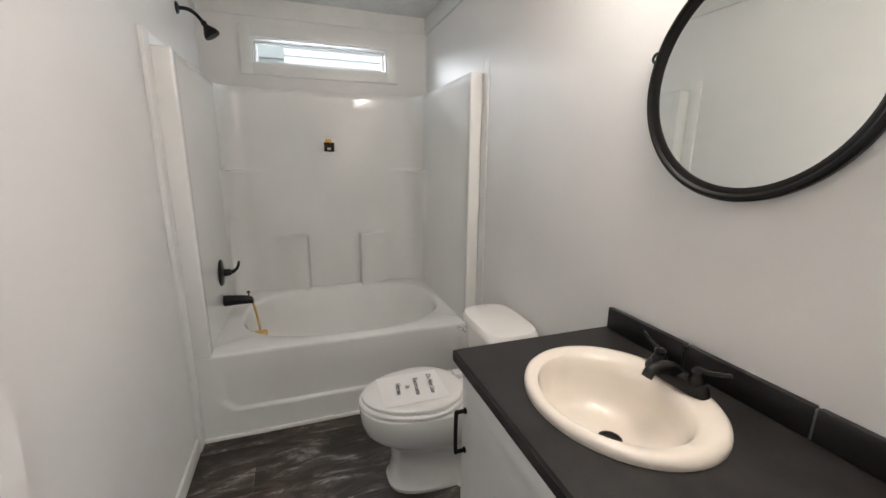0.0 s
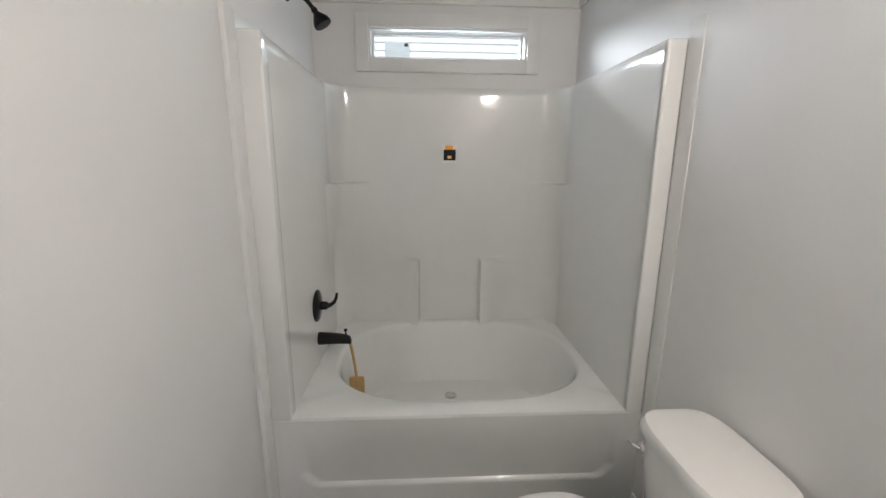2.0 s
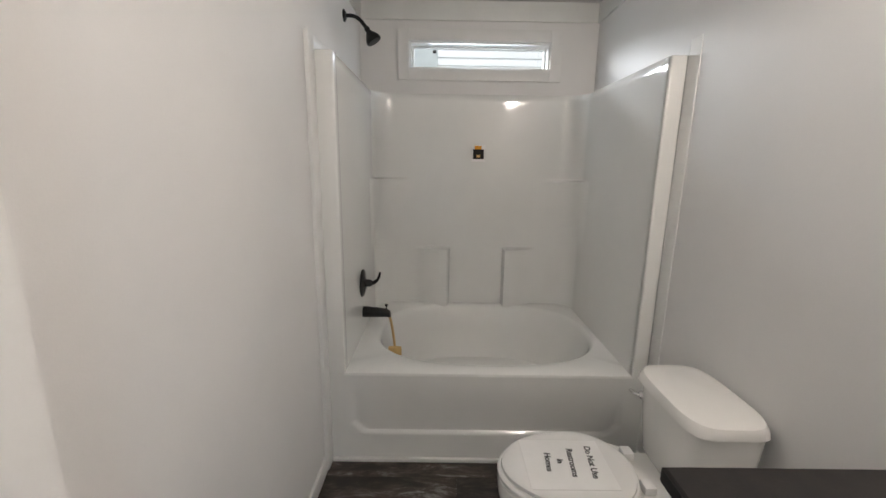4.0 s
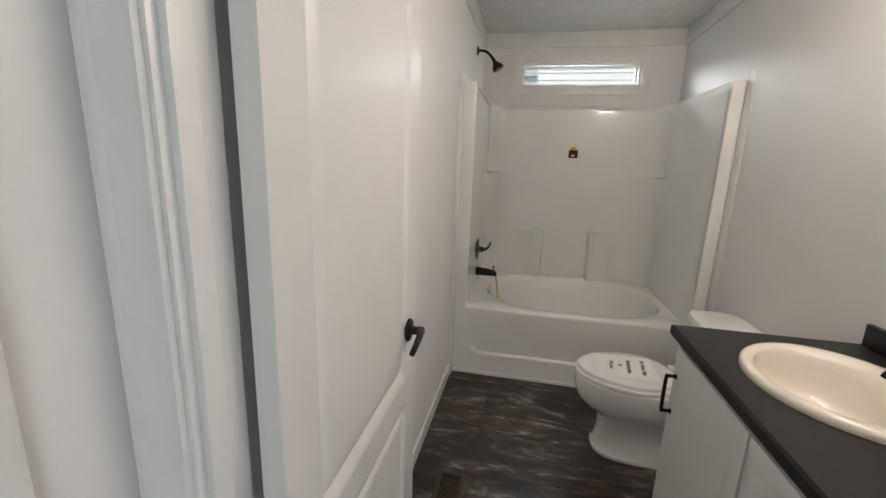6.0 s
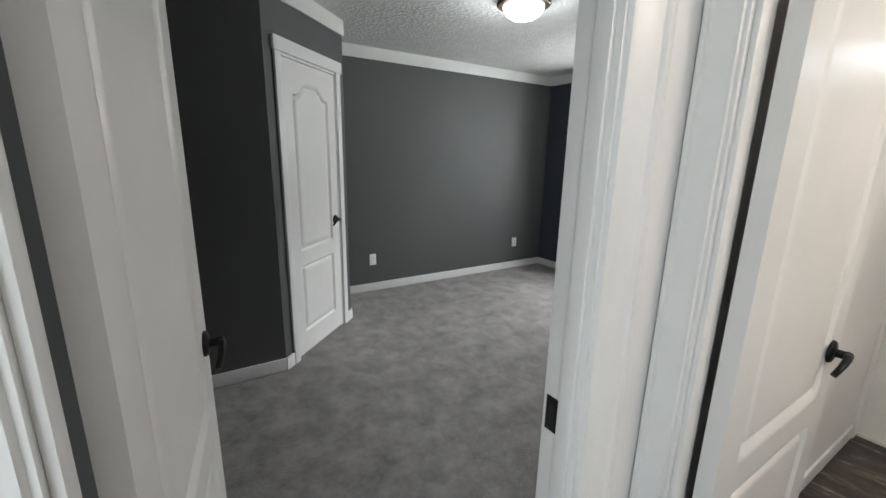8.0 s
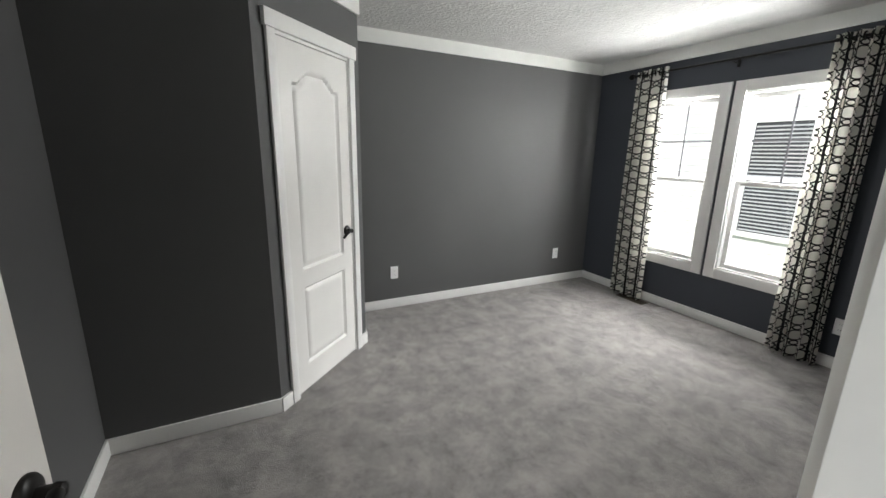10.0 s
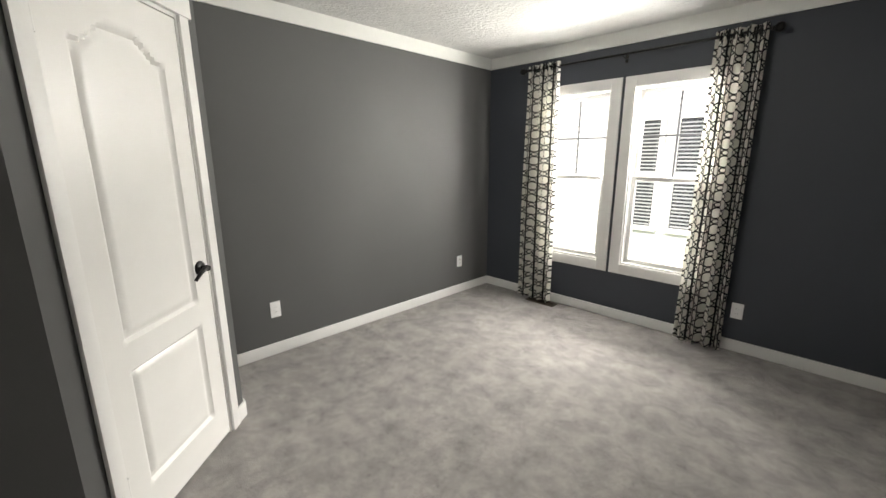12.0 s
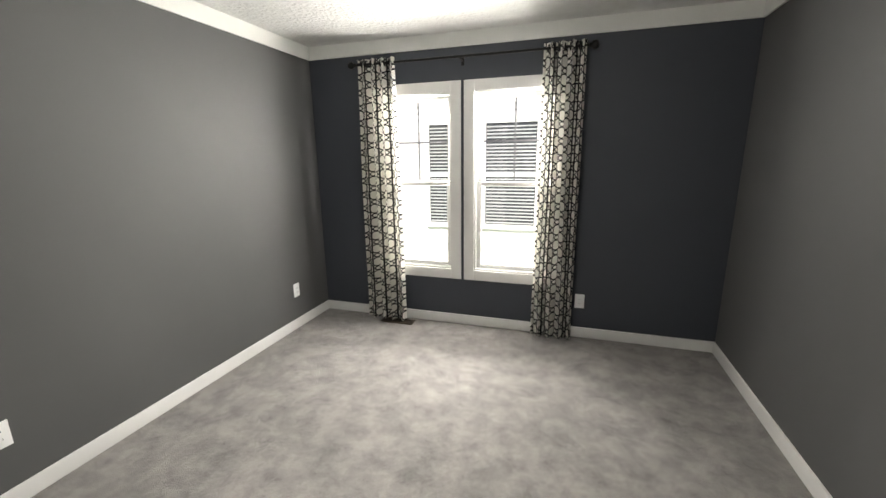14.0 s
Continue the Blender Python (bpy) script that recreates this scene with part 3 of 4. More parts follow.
# apron with a shallow dished panel that ends in a ledge near the floor
bm = bmesh.new()
gx, gz = 110, 60
rows = []
ax0, ax1 = W1 + 0.004, EX - 0.004
for j in range(gz + 1):
    z = (TZ - 0.014) * j / gz
    row = []
    for i in range(gx + 1):
        x = ax0 + (ax1 - ax0) * i / gx
        lo = 0.147 + 0.05 * (1 - ease(0.0, 0.07, x - TX0 - 0.02)) + 0.05 * (1 - ease(0.0, 0.07, TX1 - 0.02 - x))
        inside = ease(TX0 + 0.015, TX0 + 0.045, x) * ease(TX1 - 0.015, TX1 - 0.045, x)
        d = 0.014 * inside * ease(lo - 0.006, lo + 0.008, z) * (1 - ease(0.18, 0.42, z))
        row.append(bm.verts.new((x, TY + d, z)))
    rows.append(row)
for a, b in zip(rows, rows[1:]):
    for i in range(gx):
        bm.faces.new((a[i], a[i + 1], b[i + 1], b[i]))
part("apron", bm, fibreglass, tub)

# rim and basin
BCX, BCY = 0.612, 2.685


def rect_point(a, x0, x1, y0, y1):
    c, s = math.cos(a), math.sin(a)
    ts = []
    if c > 1e-9: ts.append((x1 - BCX) / c)
    if c < -1e-9: ts.append((x0 - BCX) / c)
    if s > 1e-9: ts.append((y1 - BCY) / s)
    if s < -1e-9: ts.append((y0 - BCY) / s)
    t = min(ts)
    return BCX + c * t, BCY + s * t


N = 120
angs = [2 * math.pi * i / N for i in range(N)]
for cx_, cy_ in ((ax0, TY), (ax1, TY), (ax0, 3.16), (ax1, 3.16)):
    a = math.atan2(cy_ - BCY, cx_ - BCX) % (2 * math.pi)
    k = min(range(N), key=lambda i: abs(angs[i] - a))
    angs[k] = a


def basin_ring(rx, ry, z, power, dx=0.0, dy=0.0):
    out = []
    for a in angs:
        c, s = math.cos(a), math.sin(a)
        k = (abs(c / rx) ** power + abs(s / ry) ** power) ** (-1 / power)
        out.append((BCX + dx + c * k, BCY + dy + s * k, z))
    return out


def rect_ring(x0, x1, y0, y1, z):
    return [(*rect_point(a, x0, x1, y0, y1), z) for a in angs]


rings = [rect_ring(ax0, ax1, TY, 3.16, TZ - 0.014), rect_ring(ax0, ax1, TY + 0.004, 3.16, TZ - 0.004), rect_ring(ax0 + 0.004, ax1 - 0.004, TY + 0.014, 3.16, TZ),
         basin_ring(0.603, 0.430, TZ + 0.001, 2.6), basin_ring(0.592, 0.419, TZ - 0.005, 2.6), basin_ring(0.580, 0.406, TZ - 0.025, 2.6),
         basin_ring(0.550, 0.375, TZ - 0.15, 2.6, -0.005), basin_ring(0.500, 0.325, TZ - 0.27, 2.7, -0.012), basin_ring(0.465, 0.295, TZ - 0.325, 2.8, -0.018),
         basin_ring(0.40, 0.24, TZ - 0.345, 2.6, -0.02), basin_ring(0.20, 0.12, TZ - 0.350, 2.2, -0.03), basin_ring(0.02, 0.02, TZ - 0.352, 2.0, -0.03)]
bm = ring_loft(bmesh.new(), rings, False, True)
part("basin", bm, fibreglass, tub)
dr = part("drain", lathe(bmesh.new(), [(0.036, 0.0), (0.036, 0.003), (0.030, 0.005), (0.024, 0.002)], 24, pose(0.592, 2.845, TZ - 0.3465)), chrome, tub, "chrome drain ring")
part("drain_plug", lathe(bmesh.new(), [(0.021, 0.002), (0.021, 0.0035), (0.010, 0.005)], 20, pose(0.592, 2.845, TZ - 0.3465)), chrome, dr)

# surround wall: a U-shaped shell with rounded back corners; the two lower shelves swell out of the back
SB, SR, SZ = 3.145, 0.125, 1.815


def shell_line():
    """Points of the U in plan with the way to its inside."""
    pts = []
    y, L, R = TY + 0.012, TX0, TX1
    for i in range(31):
        pts.append((L, y + (SB - SR - y) * i / 30, 1, 0))
    for i in range(1, 12):
        a = math.pi - (math.pi / 2) * i / 12
        pts.append((L + SR + SR * math.cos(a), SB - SR + SR * math.sin(a), -math.cos(a), -math.sin(a)))
    for i in range(97):
        pts.append((L + SR + (R - L - 2 * SR) * i / 96, SB, 0, -1))
    for i in range(1, 12):
        a = math.pi / 2 - (math.pi / 2) * i / 12
        pts.append((R - SR + SR * math.cos(a), SB - SR + SR * math.sin(a), -math.cos(a), -math.sin(a)))
    for i in range(31):
        pts.append((R, SB - SR + (y - SB + SR) * i / 30, -1, 0))
    return pts


def shelf_out(x, y, z):
    """How far the moulded shelves stand out of the shell at a place on it."""
    c = abs(x - 0.594)
    low = ease(0.176, 0.190, c) * (1 - ease(0.20, 0.42, c)) * (1 - ease(0.832, 0.850, z))
    edge = min(x - TX0, TX1 - x)
    high = (1 - ease(0.01, 0.25, edge)) * ease(SB - 0.22, SB - 0.08, y) * (1 - ease(1.285, 1.302, z)) * ease(0.80, 1.26, z)
    return 0.062 * low + 0.036 * high


line = shell_line()
zs = sorted(set([TZ - 0.01 + (SZ - TZ + 0.01) * j / 64 for j in range(65)] + [0.828, 0.834, 0.840, 0.846, 0.852, 1.282, 1.288, 1.294, 1.300, 1.306]))
bm = bmesh.new()
rows = []
for z in zs:
    top = ease(SZ - 0.02, SZ, z)
    row = []
    for x, y, ux, uy in line:
        d = shelf_out(x, y, z) - 0.009 * top
        row.append(bm.verts.new((x + d * ux, y + d * uy, z)))
    rows.append(row)
for a, b in zip(rows, rows[1:]):
    for i in range(len(line) - 1):
        bm.faces.new((a[i], a[i + 1], b[i + 1], b[i]))
sur = part("surround", bm, fibreglass, tub)
part("side_top", box(W1 + 0.003, TX0 - 0.009, TY + 0.05, NY - 0.003, SZ - 0.03, SZ - 0.001), fibreglass, tub)
part("side_top", box(TX1 + 0.009, EX - 0.003, TY + 0.05, NY - 0.003, SZ - 0.03, SZ - 0.001), fibreglass, tub)
part("back_top", box(TX0 - 0.009, TX1 + 0.009, SB + 0.009, NY - 0.003, SZ - 0.03, SZ - 0.001), fibreglass, tub)
for x0, x1 in ((W1 + 0.003, TX0 + 0.001), (TX1 + 0.004, EX - 0.0005)):
    part("front_column", box(x0, x1, TY - 0.001, TY + 0.055, TZ - 0.012, SZ, bevel=0.009, seg=3), fibreglass, tub)

for nm, x0, x1, y0, y1, z1 in (("trim", W1, W1 + 0.018, 2.100, 2.172, 1.868), ("trim", EX - 0.004, EX, 2.096, 2.168, 1.868)):
    setting(nm, box(x0, x1, y0, y1, 0, z1, bevel=0.004), trim_white, "white strip where the surround meets the wall")
setting("trim", box(W1, W1 + 0.012, 2.172, 2.60, SZ + 0.002, 1.868, bevel=0.004), trim_white, "white strip above the surround")

# window-lit label and access hole on the surround's back
acc = thing("access_label", "small dark square opening with a peeling orange sticker", "label", m=pose(0.592, SB - 0.003, 1.452))
part("opening", box(-0.034, 0.034, -0.002, 0.002, -0.030, 0.030), dark_void, acc, "dark square cutout", smooth=False)
part("tape", box(-0.044, 0.044, -0.0032, -0.0022, -0.046, -0.031), paper, acc, "clear tape strip", smooth=False)
part("tape", box(-0.044, 0.044, -0.0036, -0.0024, 0.031, 0.056), paper, acc, smooth=False)
part("sticker", box(-0.026, 0.018, -0.005, -0.0038, 0.030, 0.052), orange, acc, "orange warning sticker", smooth=False)
part("foil", box(-0.012, 0.010, -0.0045, -0.0022, -0.020, -0.004), brass, acc, "brown reflective scrap", smooth=False)

# shower fittings on the west side
sh = thing("wall_shower", "oil-rubbed black shower head on a bent arm", "shower head", m=pose(W1, 2.765, 2.125))
OUT = pose(0, 0, 0, 0, 90, 0)
part("flange", lathe(bmesh.new(), [(0.030, 0), (0.029, 0.005), (0.020, 0.011), (0.012, 0.013)], 24, OUT), black_metal, sh)
part("arm", tube(bmesh.new(), smooth_path([(0.008, 0, 0), (0.05, 0, -0.002), (0.085, 0, -0.022), (0.115, 0, -0.058)]), 0.0095), black_metal, sh)
part("ball_joint", lathe(bmesh.new(), [(0.006, -0.014), (0.014, -0.006), (0.014, 0.006), (0.006, 0.014)], 18, pose(0.118, 0, -0.062)), black_metal, sh)
hm = pose(0.120, 0, -0.066, 0, 148, 0)
part("spray_head", lathe(bmesh.new(), [(0.010, 0.0), (0.015, 0.012), (0.036, 0.042), (0.041, 0.058), (0.038, 0.066), (0.030, 0.067)], 28, hm), black_metal, sh)

va = thing("shower_valve", "oil-rubbed black shower valve with a curved lever", "valve", m=pose(TX0, 2.62, 0.742))
part("escutcheon", lathe(bmesh.new(), [(0.076, 0.001), (0.076, 0.005), (0.070, 0.010), (0.040, 0.014), (0.022, 0.018)], 36, OUT), black_metal, va)
part("stem", lathe(bmesh.new(), [(0.021, 0.012), (0.020, 0.045), (0.014, 0.055)], 20, OUT), black_metal, va)
pts = smooth_path([(0.045, 0, 0), (0.065, 0, 0.004), (0.088, 0, 0.026), (0.098, 0, 0.062)])
part("lever", tube(bmesh.new(), pts, [0.013 - 0.008 * i / len(pts) for i in range(len(pts))]), black_metal, va)

sp = thing("tub_spout", "oil-rubbed black tub spout with a diverter knob", "spout", m=pose(TX0, 2.62, 0.575))
part("spout", ring_loft(bmesh.new(), [[(x, r * math.cos(a), dz + r * math.sin(a) * k) for a in (2 * math.pi * i / 20 for i in range(20))] for x, r, dz, k in
     ((0.001, 0.031, 0, 1), (0.02, 0.031, 0, 1), (0.09, 0.027, -0.002, 1), (0.135, 0.023, -0.006, 1.0), (0.150, 0.018, -0.012, 1.1), (0.155, 0.010, -0.018, 1))]), black_metal, sp)
part("diverter", lathe(bmesh.new(), [(0.004, 0.0), (0.004, 0.018), (0.009, 0.022), (0.009, 0.029), (0.003, 0.032)], 14, pose(0.130, 0, 0.016)), black_metal, sp)
pd = thing("tan_stopper", "tan strip hanging from the spout with a flat paddle end", "stopper", m=pose(TX0 + 0.145, 2.62, 0.56))
part("cord", tube(bmesh.new(), smooth_path([(0.0, 0, 0.004), (0.012, -0.004, -0.05), (0.026, -0.015, -0.13), (0.032, -0.02, -0.19)]), [0.007] * 19, 10), cork, pd, "tan cord")
part("paddle", box(-0.004, 0.070, -0.034, -0.014, -0.290, -0.180, bevel=0.009), cork, pd, "tan paddle")

# ---- toilet ----
TYC = 1.645
toilet = thing("toilet", "white porcelain toilet with a closed lid", "toilet", m=pose(0.012, TYC, 0))


def egg(cx, z, front, back, ry, power=2.0, n=56):
    return oval(cx, 0, z, front, ry, n, power, back)


bowl_rings = [egg(0.92, 0.0, 0.262, 0.22, 0.122, 2.8), egg(0.92, 0.018, 0.266, 0.222, 0.125, 2.8), egg(0.92, 0.035, 0.252, 0.215, 0.116, 2.6), egg(0.92, 0.12, 0.243, 0.21, 0.111, 2.5), egg(0.915, 0.19, 0.243, 0.22, 0.116, 2.4),
              egg(0.895, 0.222, 0.258, 0.23, 0.134, 2.3), egg(0.87, 0.250, 0.279, 0.24, 0.154, 2.25), egg(0.855, 0.285, 0.292, 0.24, 0.168, 2.25), egg(0.85, 0.33, 0.300, 0.24, 0.177, 2.25), egg(0.85, 0.375, 0.302, 0.24, 0.180, 2.25), egg(0.85, 0.386, 0.300, 0.24, 0.179, 2.25), egg(0.85, 0.392, 0.292, 0.235, 0.172, 2.25)]
part("bowl", ring_loft(bmesh.new(), bowl_rings), porcelain, toilet)
part("seat", ring_loft(bmesh.new(), [egg(0.82, 0.393, 0.268, 0.175, 0.176), egg(0.82, 0.398, 0.274, 0.178, 0.181), egg(0.82, 0.408, 0.274, 0.178, 0.181), egg(0.82, 0.413, 0.268, 0.175, 0.176)]), seat_white, toilet, "white plastic seat")
part("lid", ring_loft(bmesh.new(), [egg(0.82, 0.414, 0.258, 0.165, 0.166), egg(0.82, 0.418, 0.262, 0.168, 0.170), egg(0.82, 0.428, 0.260, 0.167, 0.168), egg(0.82, 0.434, 0.248, 0.158, 0.158), egg(0.82, 0.436, 0.20, 0.12, 0.12)]), seat_white, toilet, "white plastic lid")
part("deck", box(0.975, 1.20, -0.105, 0.105, 0.36, 0.398, bevel=0.014, seg=4), porcelain, toilet)
for yy in (-0.075, 0.075):
    part("hinge_cap", box(0.985, 1.022, yy - 0.022, yy + 0.022, 0.399, 0.428, bevel=0.006), seat_white, toilet)
    part("bolt_cap", lathe(bmesh.new(), [(0.013, 0), (0.013, 0.010), (0.008, 0.016)], 16, pose(0.95, yy * 1.62, 0.0)), seat_white, toilet)


def slab_ring(x0, x1, hy, z, n=56, power=5.0):
    return oval((x0 + x1) / 2, 0, z, (x1 - x0) / 2, hy, n, power)


part("tank", ring_loft(bmesh.new(), [slab_ring(1.085, 1.268, 0.152, 0.395), slab_ring(1.078, 1.268, 0.158, 0.41), slab_ring(1.066, 1.274, 0.171, 0.55), slab_ring(1.060, 1.280, 0.178, 0.655)]), porcelain, toilet)
part("tank_lid", ring_loft(bmesh.new(), [slab_ring(1.050, 1.282, 0.180, 0.656), slab_ring(1.043, 1.287, 0.187, 0.662), slab_ring(1.043, 1.287, 0.187, 0.682, power=4.2), slab_ring(1.050, 1.281, 0.181, 0.694, power=3.8), slab_ring(1.08, 1.255, 0.155, 0.699, power=3.5)]), porcelain, toilet)
hd = part("flush_lever", lathe(bmesh.new(), [(0.015, 0), (0.015, 0.006), (0.008, 0.012)], 18, pose(1.064, 0.13, 0.605, 0, -90, 0)), chrome, toilet, "chrome flush lever")
part("arm", tube(bmesh.new(), smooth_path([(1.054, 0.13, 0.605), (1.044, 0.140, 0.605), (1.042, 0.168, 0.600)]), [0.007] * 6 + [0.009] * 7, 12, 0.8), chrome, hd)

# the printed note on the lid
note = thing("paper_note", "white paper note with black serif print lying on the toilet lid", "paper", m=pose(0.80, TYC, 0.4375))
bm = box(-0.155, 0.115, -0.115, 0.105, 0.0, 0.0008)
part("sheet", bm, paper, note, smooth=False)


def words(text, size, m, mat, parent, nm="print"):
    cu = bpy.data.curves.new(nm, "FONT")
    cu.body, cu.size, cu.align_x, cu.extrude, cu.offset = text, size, "CENTER", 0.0003, 0.0006
    tmp = bpy.data.objects.new(nm, cu)
    scene.collection.objects.link(tmp)
    me = bpy.data.meshes.new_from_object(tmp.evaluated_get(bpy.context.evaluated_depsgraph_get()))
    bpy.data.objects.remove(tmp)
    me.materials.append(mat)
    o = new(nm, me)
    o.matrix_basis = m
    o.parent = parent
    return o


for text, lx, ly in (("Do Not Use", 0.056, 0.004), ("Restrooms", -0.008, 0.0), ("in", -0.046, 0.004), ("Homes", -0.086, 0.0)):
    words(text, 0.029, pose(lx, ly, 0.0012, 0, 0, -97), ink, note)

# ---- vanity ----
VX, VY0, VY1, CZ = 0.80, 0.185, 1.11, 0.86
van = thing("vanity_cabinet", "white vanity cabinet with slab doors and black pulls", "cabinet")
bm = bmesh.new()
for a in ((VX, VX + 0.018, VY0, VY1, 0.09, CZ - 0.036), (VX + 0.018, EX - 0.002, VY1 - 0.016, VY1, 0.09, CZ - 0.036), (VX + 0.018, EX - 0.002, VY0, VY0 + 0.016, 0.09, CZ - 0.036), (VX + 0.018, EX - 0.002, VY0 + 0.016, VY1 - 0.016, 0.09, 0.106)):
    bx(bm, *a)
part("body", bm, cabinet_white, van)
part("toe_kick", box(VX + 0.06, EX - 0.002, VY0, VY1 - 0.004, 0.0, 0.089), laminate, van, "dark recessed toe kick")


def cab_door(y0, y1, pull_y):
    bm = bmesh.new()
    H0, H1 = 0.115, 0.80
    n, k = 26, 40
    rows = []
    for j in range(k + 1):
        z = H0 + (H1 - H0) * j / k
        row = []
        for i in range(n + 1):
            y = y0 + (y1 - y0) * i / n
            d = min(y - y0, y1 - y, z - H0, H1 - z)
            row.append(bm.verts.new((VX - 0.019 + 0.005 * ease(0.045, 0.062, d) - 0.004 * ease(0.07, 0.09, d) + 0.004 * (1 - ease(0, 0.006, d)), y, z)))
        rows.append(row)
    for a, b in zip(rows, rows[1:]):
        for i in range(n):
            bm.faces.new((a[i], a[i + 1], b[i + 1], b[i]))
    ed = [e for e in bm.edges if e.is_boundary]
    g = bmesh.ops.extrude_edge_only(bm, edges=ed)
    for v in g["geom"]:
        if isinstance(v, bmesh.types.BMVert):
            v.co.x = VX - 0.001
    d = part("door", bm, cabinet_white, van)
    pts = smooth_path([(VX - 0.019, pull_y, 0.708), (VX - 0.040, pull_y, 0.708), (VX - 0.047, pull_y, 0.70), (VX - 0.047, pull_y, 0.592), (VX - 0.040, pull_y, 0.584), (VX - 0.019, pull_y, 0.584)], 5)
    h = part("pull", tube(bmesh.new(), pts, 0.0058, 10), black_metal, d, "black bar pull")
    for zz in (0.708, 0.584):
        part("foot", lathe(bmesh.new(), [(0.009, 0), (0.009, 0.003), (0.006, 0.006)], 14, pose(VX - 0.0185, pull_y, zz, 0, -90, 0)), black_metal, h)


cab_door(0.655, 1.095, 1.062)
cab_door(0.20, 0.645, 0.24)

# countertop with an oval hole for the basin
SX, SY, RX, RY = 1.040, 0.799, 0.199, 0.227
cx0, cx1, cy0, cy1 = 0.768, EX - 0.001, 0.18, 1.135
ang2 = [2 * math.pi * i / 72 for i in range(72)]
for px_, py_ in ((cx0, cy0), (cx1, cy0), (cx0, cy1), (cx1, cy1)):
    a = math.atan2(py_ - SY, px_ - SX) % (2 * math.pi)
    ang2[min(range(72), key=lambda i: abs(ang2[i] - a))] = a


def counter_ring(inset, z):
    out = []
    for a in ang2:
        c, s = math.cos(a), math.sin(a)
        ts = []
        if abs(c) > 1e-9: ts.append(((cx1 - inset if c > 0 else cx0 + inset) - SX) / c)
        if abs(s) > 1e-9: ts.append(((cy1 - inset if s > 0 else cy0 + inset) - SY) / s)
        t = min(v for v in ts if v > 0)
        out.append((SX + c * t, SY + s * t, z))
    return out


def sink_ring(k, z, dx=0.0):
    return [(SX + dx + RX * k * math.cos(a), SY + RY * k * math.sin(a), z) for a in ang2]


ct = thing("countertop", "matte charcoal laminate countertop", "countertop")
bm = bmesh.new()
rr = [sink_ring(0.93, CZ - 0.035), counter_ring(0.003, CZ - 0.035), counter_ring(0.0, CZ - 0.031), counter_ring(0.0, CZ - 0.005), counter_ring(0.005, CZ), sink_ring(0.93, CZ)]
ring_loft(bm, rr + [rr[0]], False, False)
bmesh.ops.remove_doubles(bm, verts=bm.verts, dist=1e-6)
part("slab", bm, laminate, ct)
part("edge_band", box(cx0 - 0.0014, cx0 - 0.0002, cy0, cy1 - 0.006, CZ - 0.031, CZ - 0.006), laminate, ct)
part("edge_band", box(cx0 + 0.006, cx1, cy1 + 0.0002, cy1 + 0.0014, CZ - 0.031, CZ - 0.006), laminate, ct)

bs = thing("backsplash", "low charcoal tile backsplash with light joints", "backsplash")
part("mortar", box(EX - 0.014, EX - 0.001, 0.186, 1.115, CZ + 0.001, CZ + 0.066), grout, bs, "light grout")
for y0, y1 in ((0.848, 1.120), (0.567, 0.842), (0.287, 0.561), (0.184, 0.281)):
    part("tile", box(EX - 0.019, EX - 0.001, y0, y1, CZ + 0.0015, CZ + 0.070, bevel=0.0025), dark_tile, bs)

sk = thing("sink", "bone-coloured oval drop-in porcelain sink", "sink")
sr = [sink_ring(0.92, CZ - 0.03), sink_ring(0.92, CZ - 0.002), sink_ring(1.0, CZ + 0.0005), sink_ring(1.003, CZ + 0.008), sink_ring(0.99, CZ + 0.016), sink_ring(0.955, CZ + 0.021), sink_ring(0.90, CZ + 0.021)]
for k, z, dx in ((0.80, 0.016, -0.012), (0.765, 0.006, -0.018), (0.735, -0.02, -0.022), (0.69, -0.050, -0.022), (0.62, -0.078, -0.018), (0.49, -0.098, -0.010), (0.30, -0.108, -0.004), (0.10, -0.111, -0.004)):
    sr.append(sink_ring(k, CZ + z, dx))
part("bowl", ring_loft(bmesh.new(), sr, False, True), bone, sk)
part("drain", lathe(bmesh.new(), [(0.027, 0.0), (0.027, 0.004), (0.022, 0.005), (0.018, 0.001), (0.004, -0.0005)], 24, pose(SX - 0.004, SY, CZ - 0.1105)), black_metal, sk, "black drain")
part("overflow", lathe(bmesh.new(), [(0.008, 0.0), (0.008, 0.002), (0.003, 0.002)], 16, pose(SX - 0.022 - 0.138, SY, CZ - 0.05, 0, 72, 0)), dark_void, sk)

fa = thing("faucet", "oil-rubbed black two-handle centreset faucet", "faucet", m=pose(1.198, 0.785, CZ + 0.020))
part("base", ring_loft(bmesh.new(), [oval(0, 0, 0.0, 0.026, 0.082, 40, 3), oval(0, 0, 0.010, 0.026, 0.082, 40, 3), oval(0, 0, 0.024, 0.020, 0.076, 40, 2.6), oval(0, 0, 0.028, 0.014, 0.07, 40, 2.4)]), black_metal, fa)
pts = smooth_path([(0.004, 0, 0.016), (-0.018, 0, 0.036), (-0.050, 0, 0.045), (-0.080, 0, 0.041), (-0.092, 0, 0.026)])
part("spout", tube(bmesh.new(), pts, [0.0165 - 0.005 * i / len(pts) for i in range(len(pts))], 14), black_metal, fa)
part("lift_rod", tube(bmesh.new(), [(0.014, 0, 0.02), (0.014, 0, 0.075), (0.014, 0, 0.078), (0.014, 0, 0.088)], [0.0028, 0.0028, 0.006, 0.005], 10), black_metal, fa)
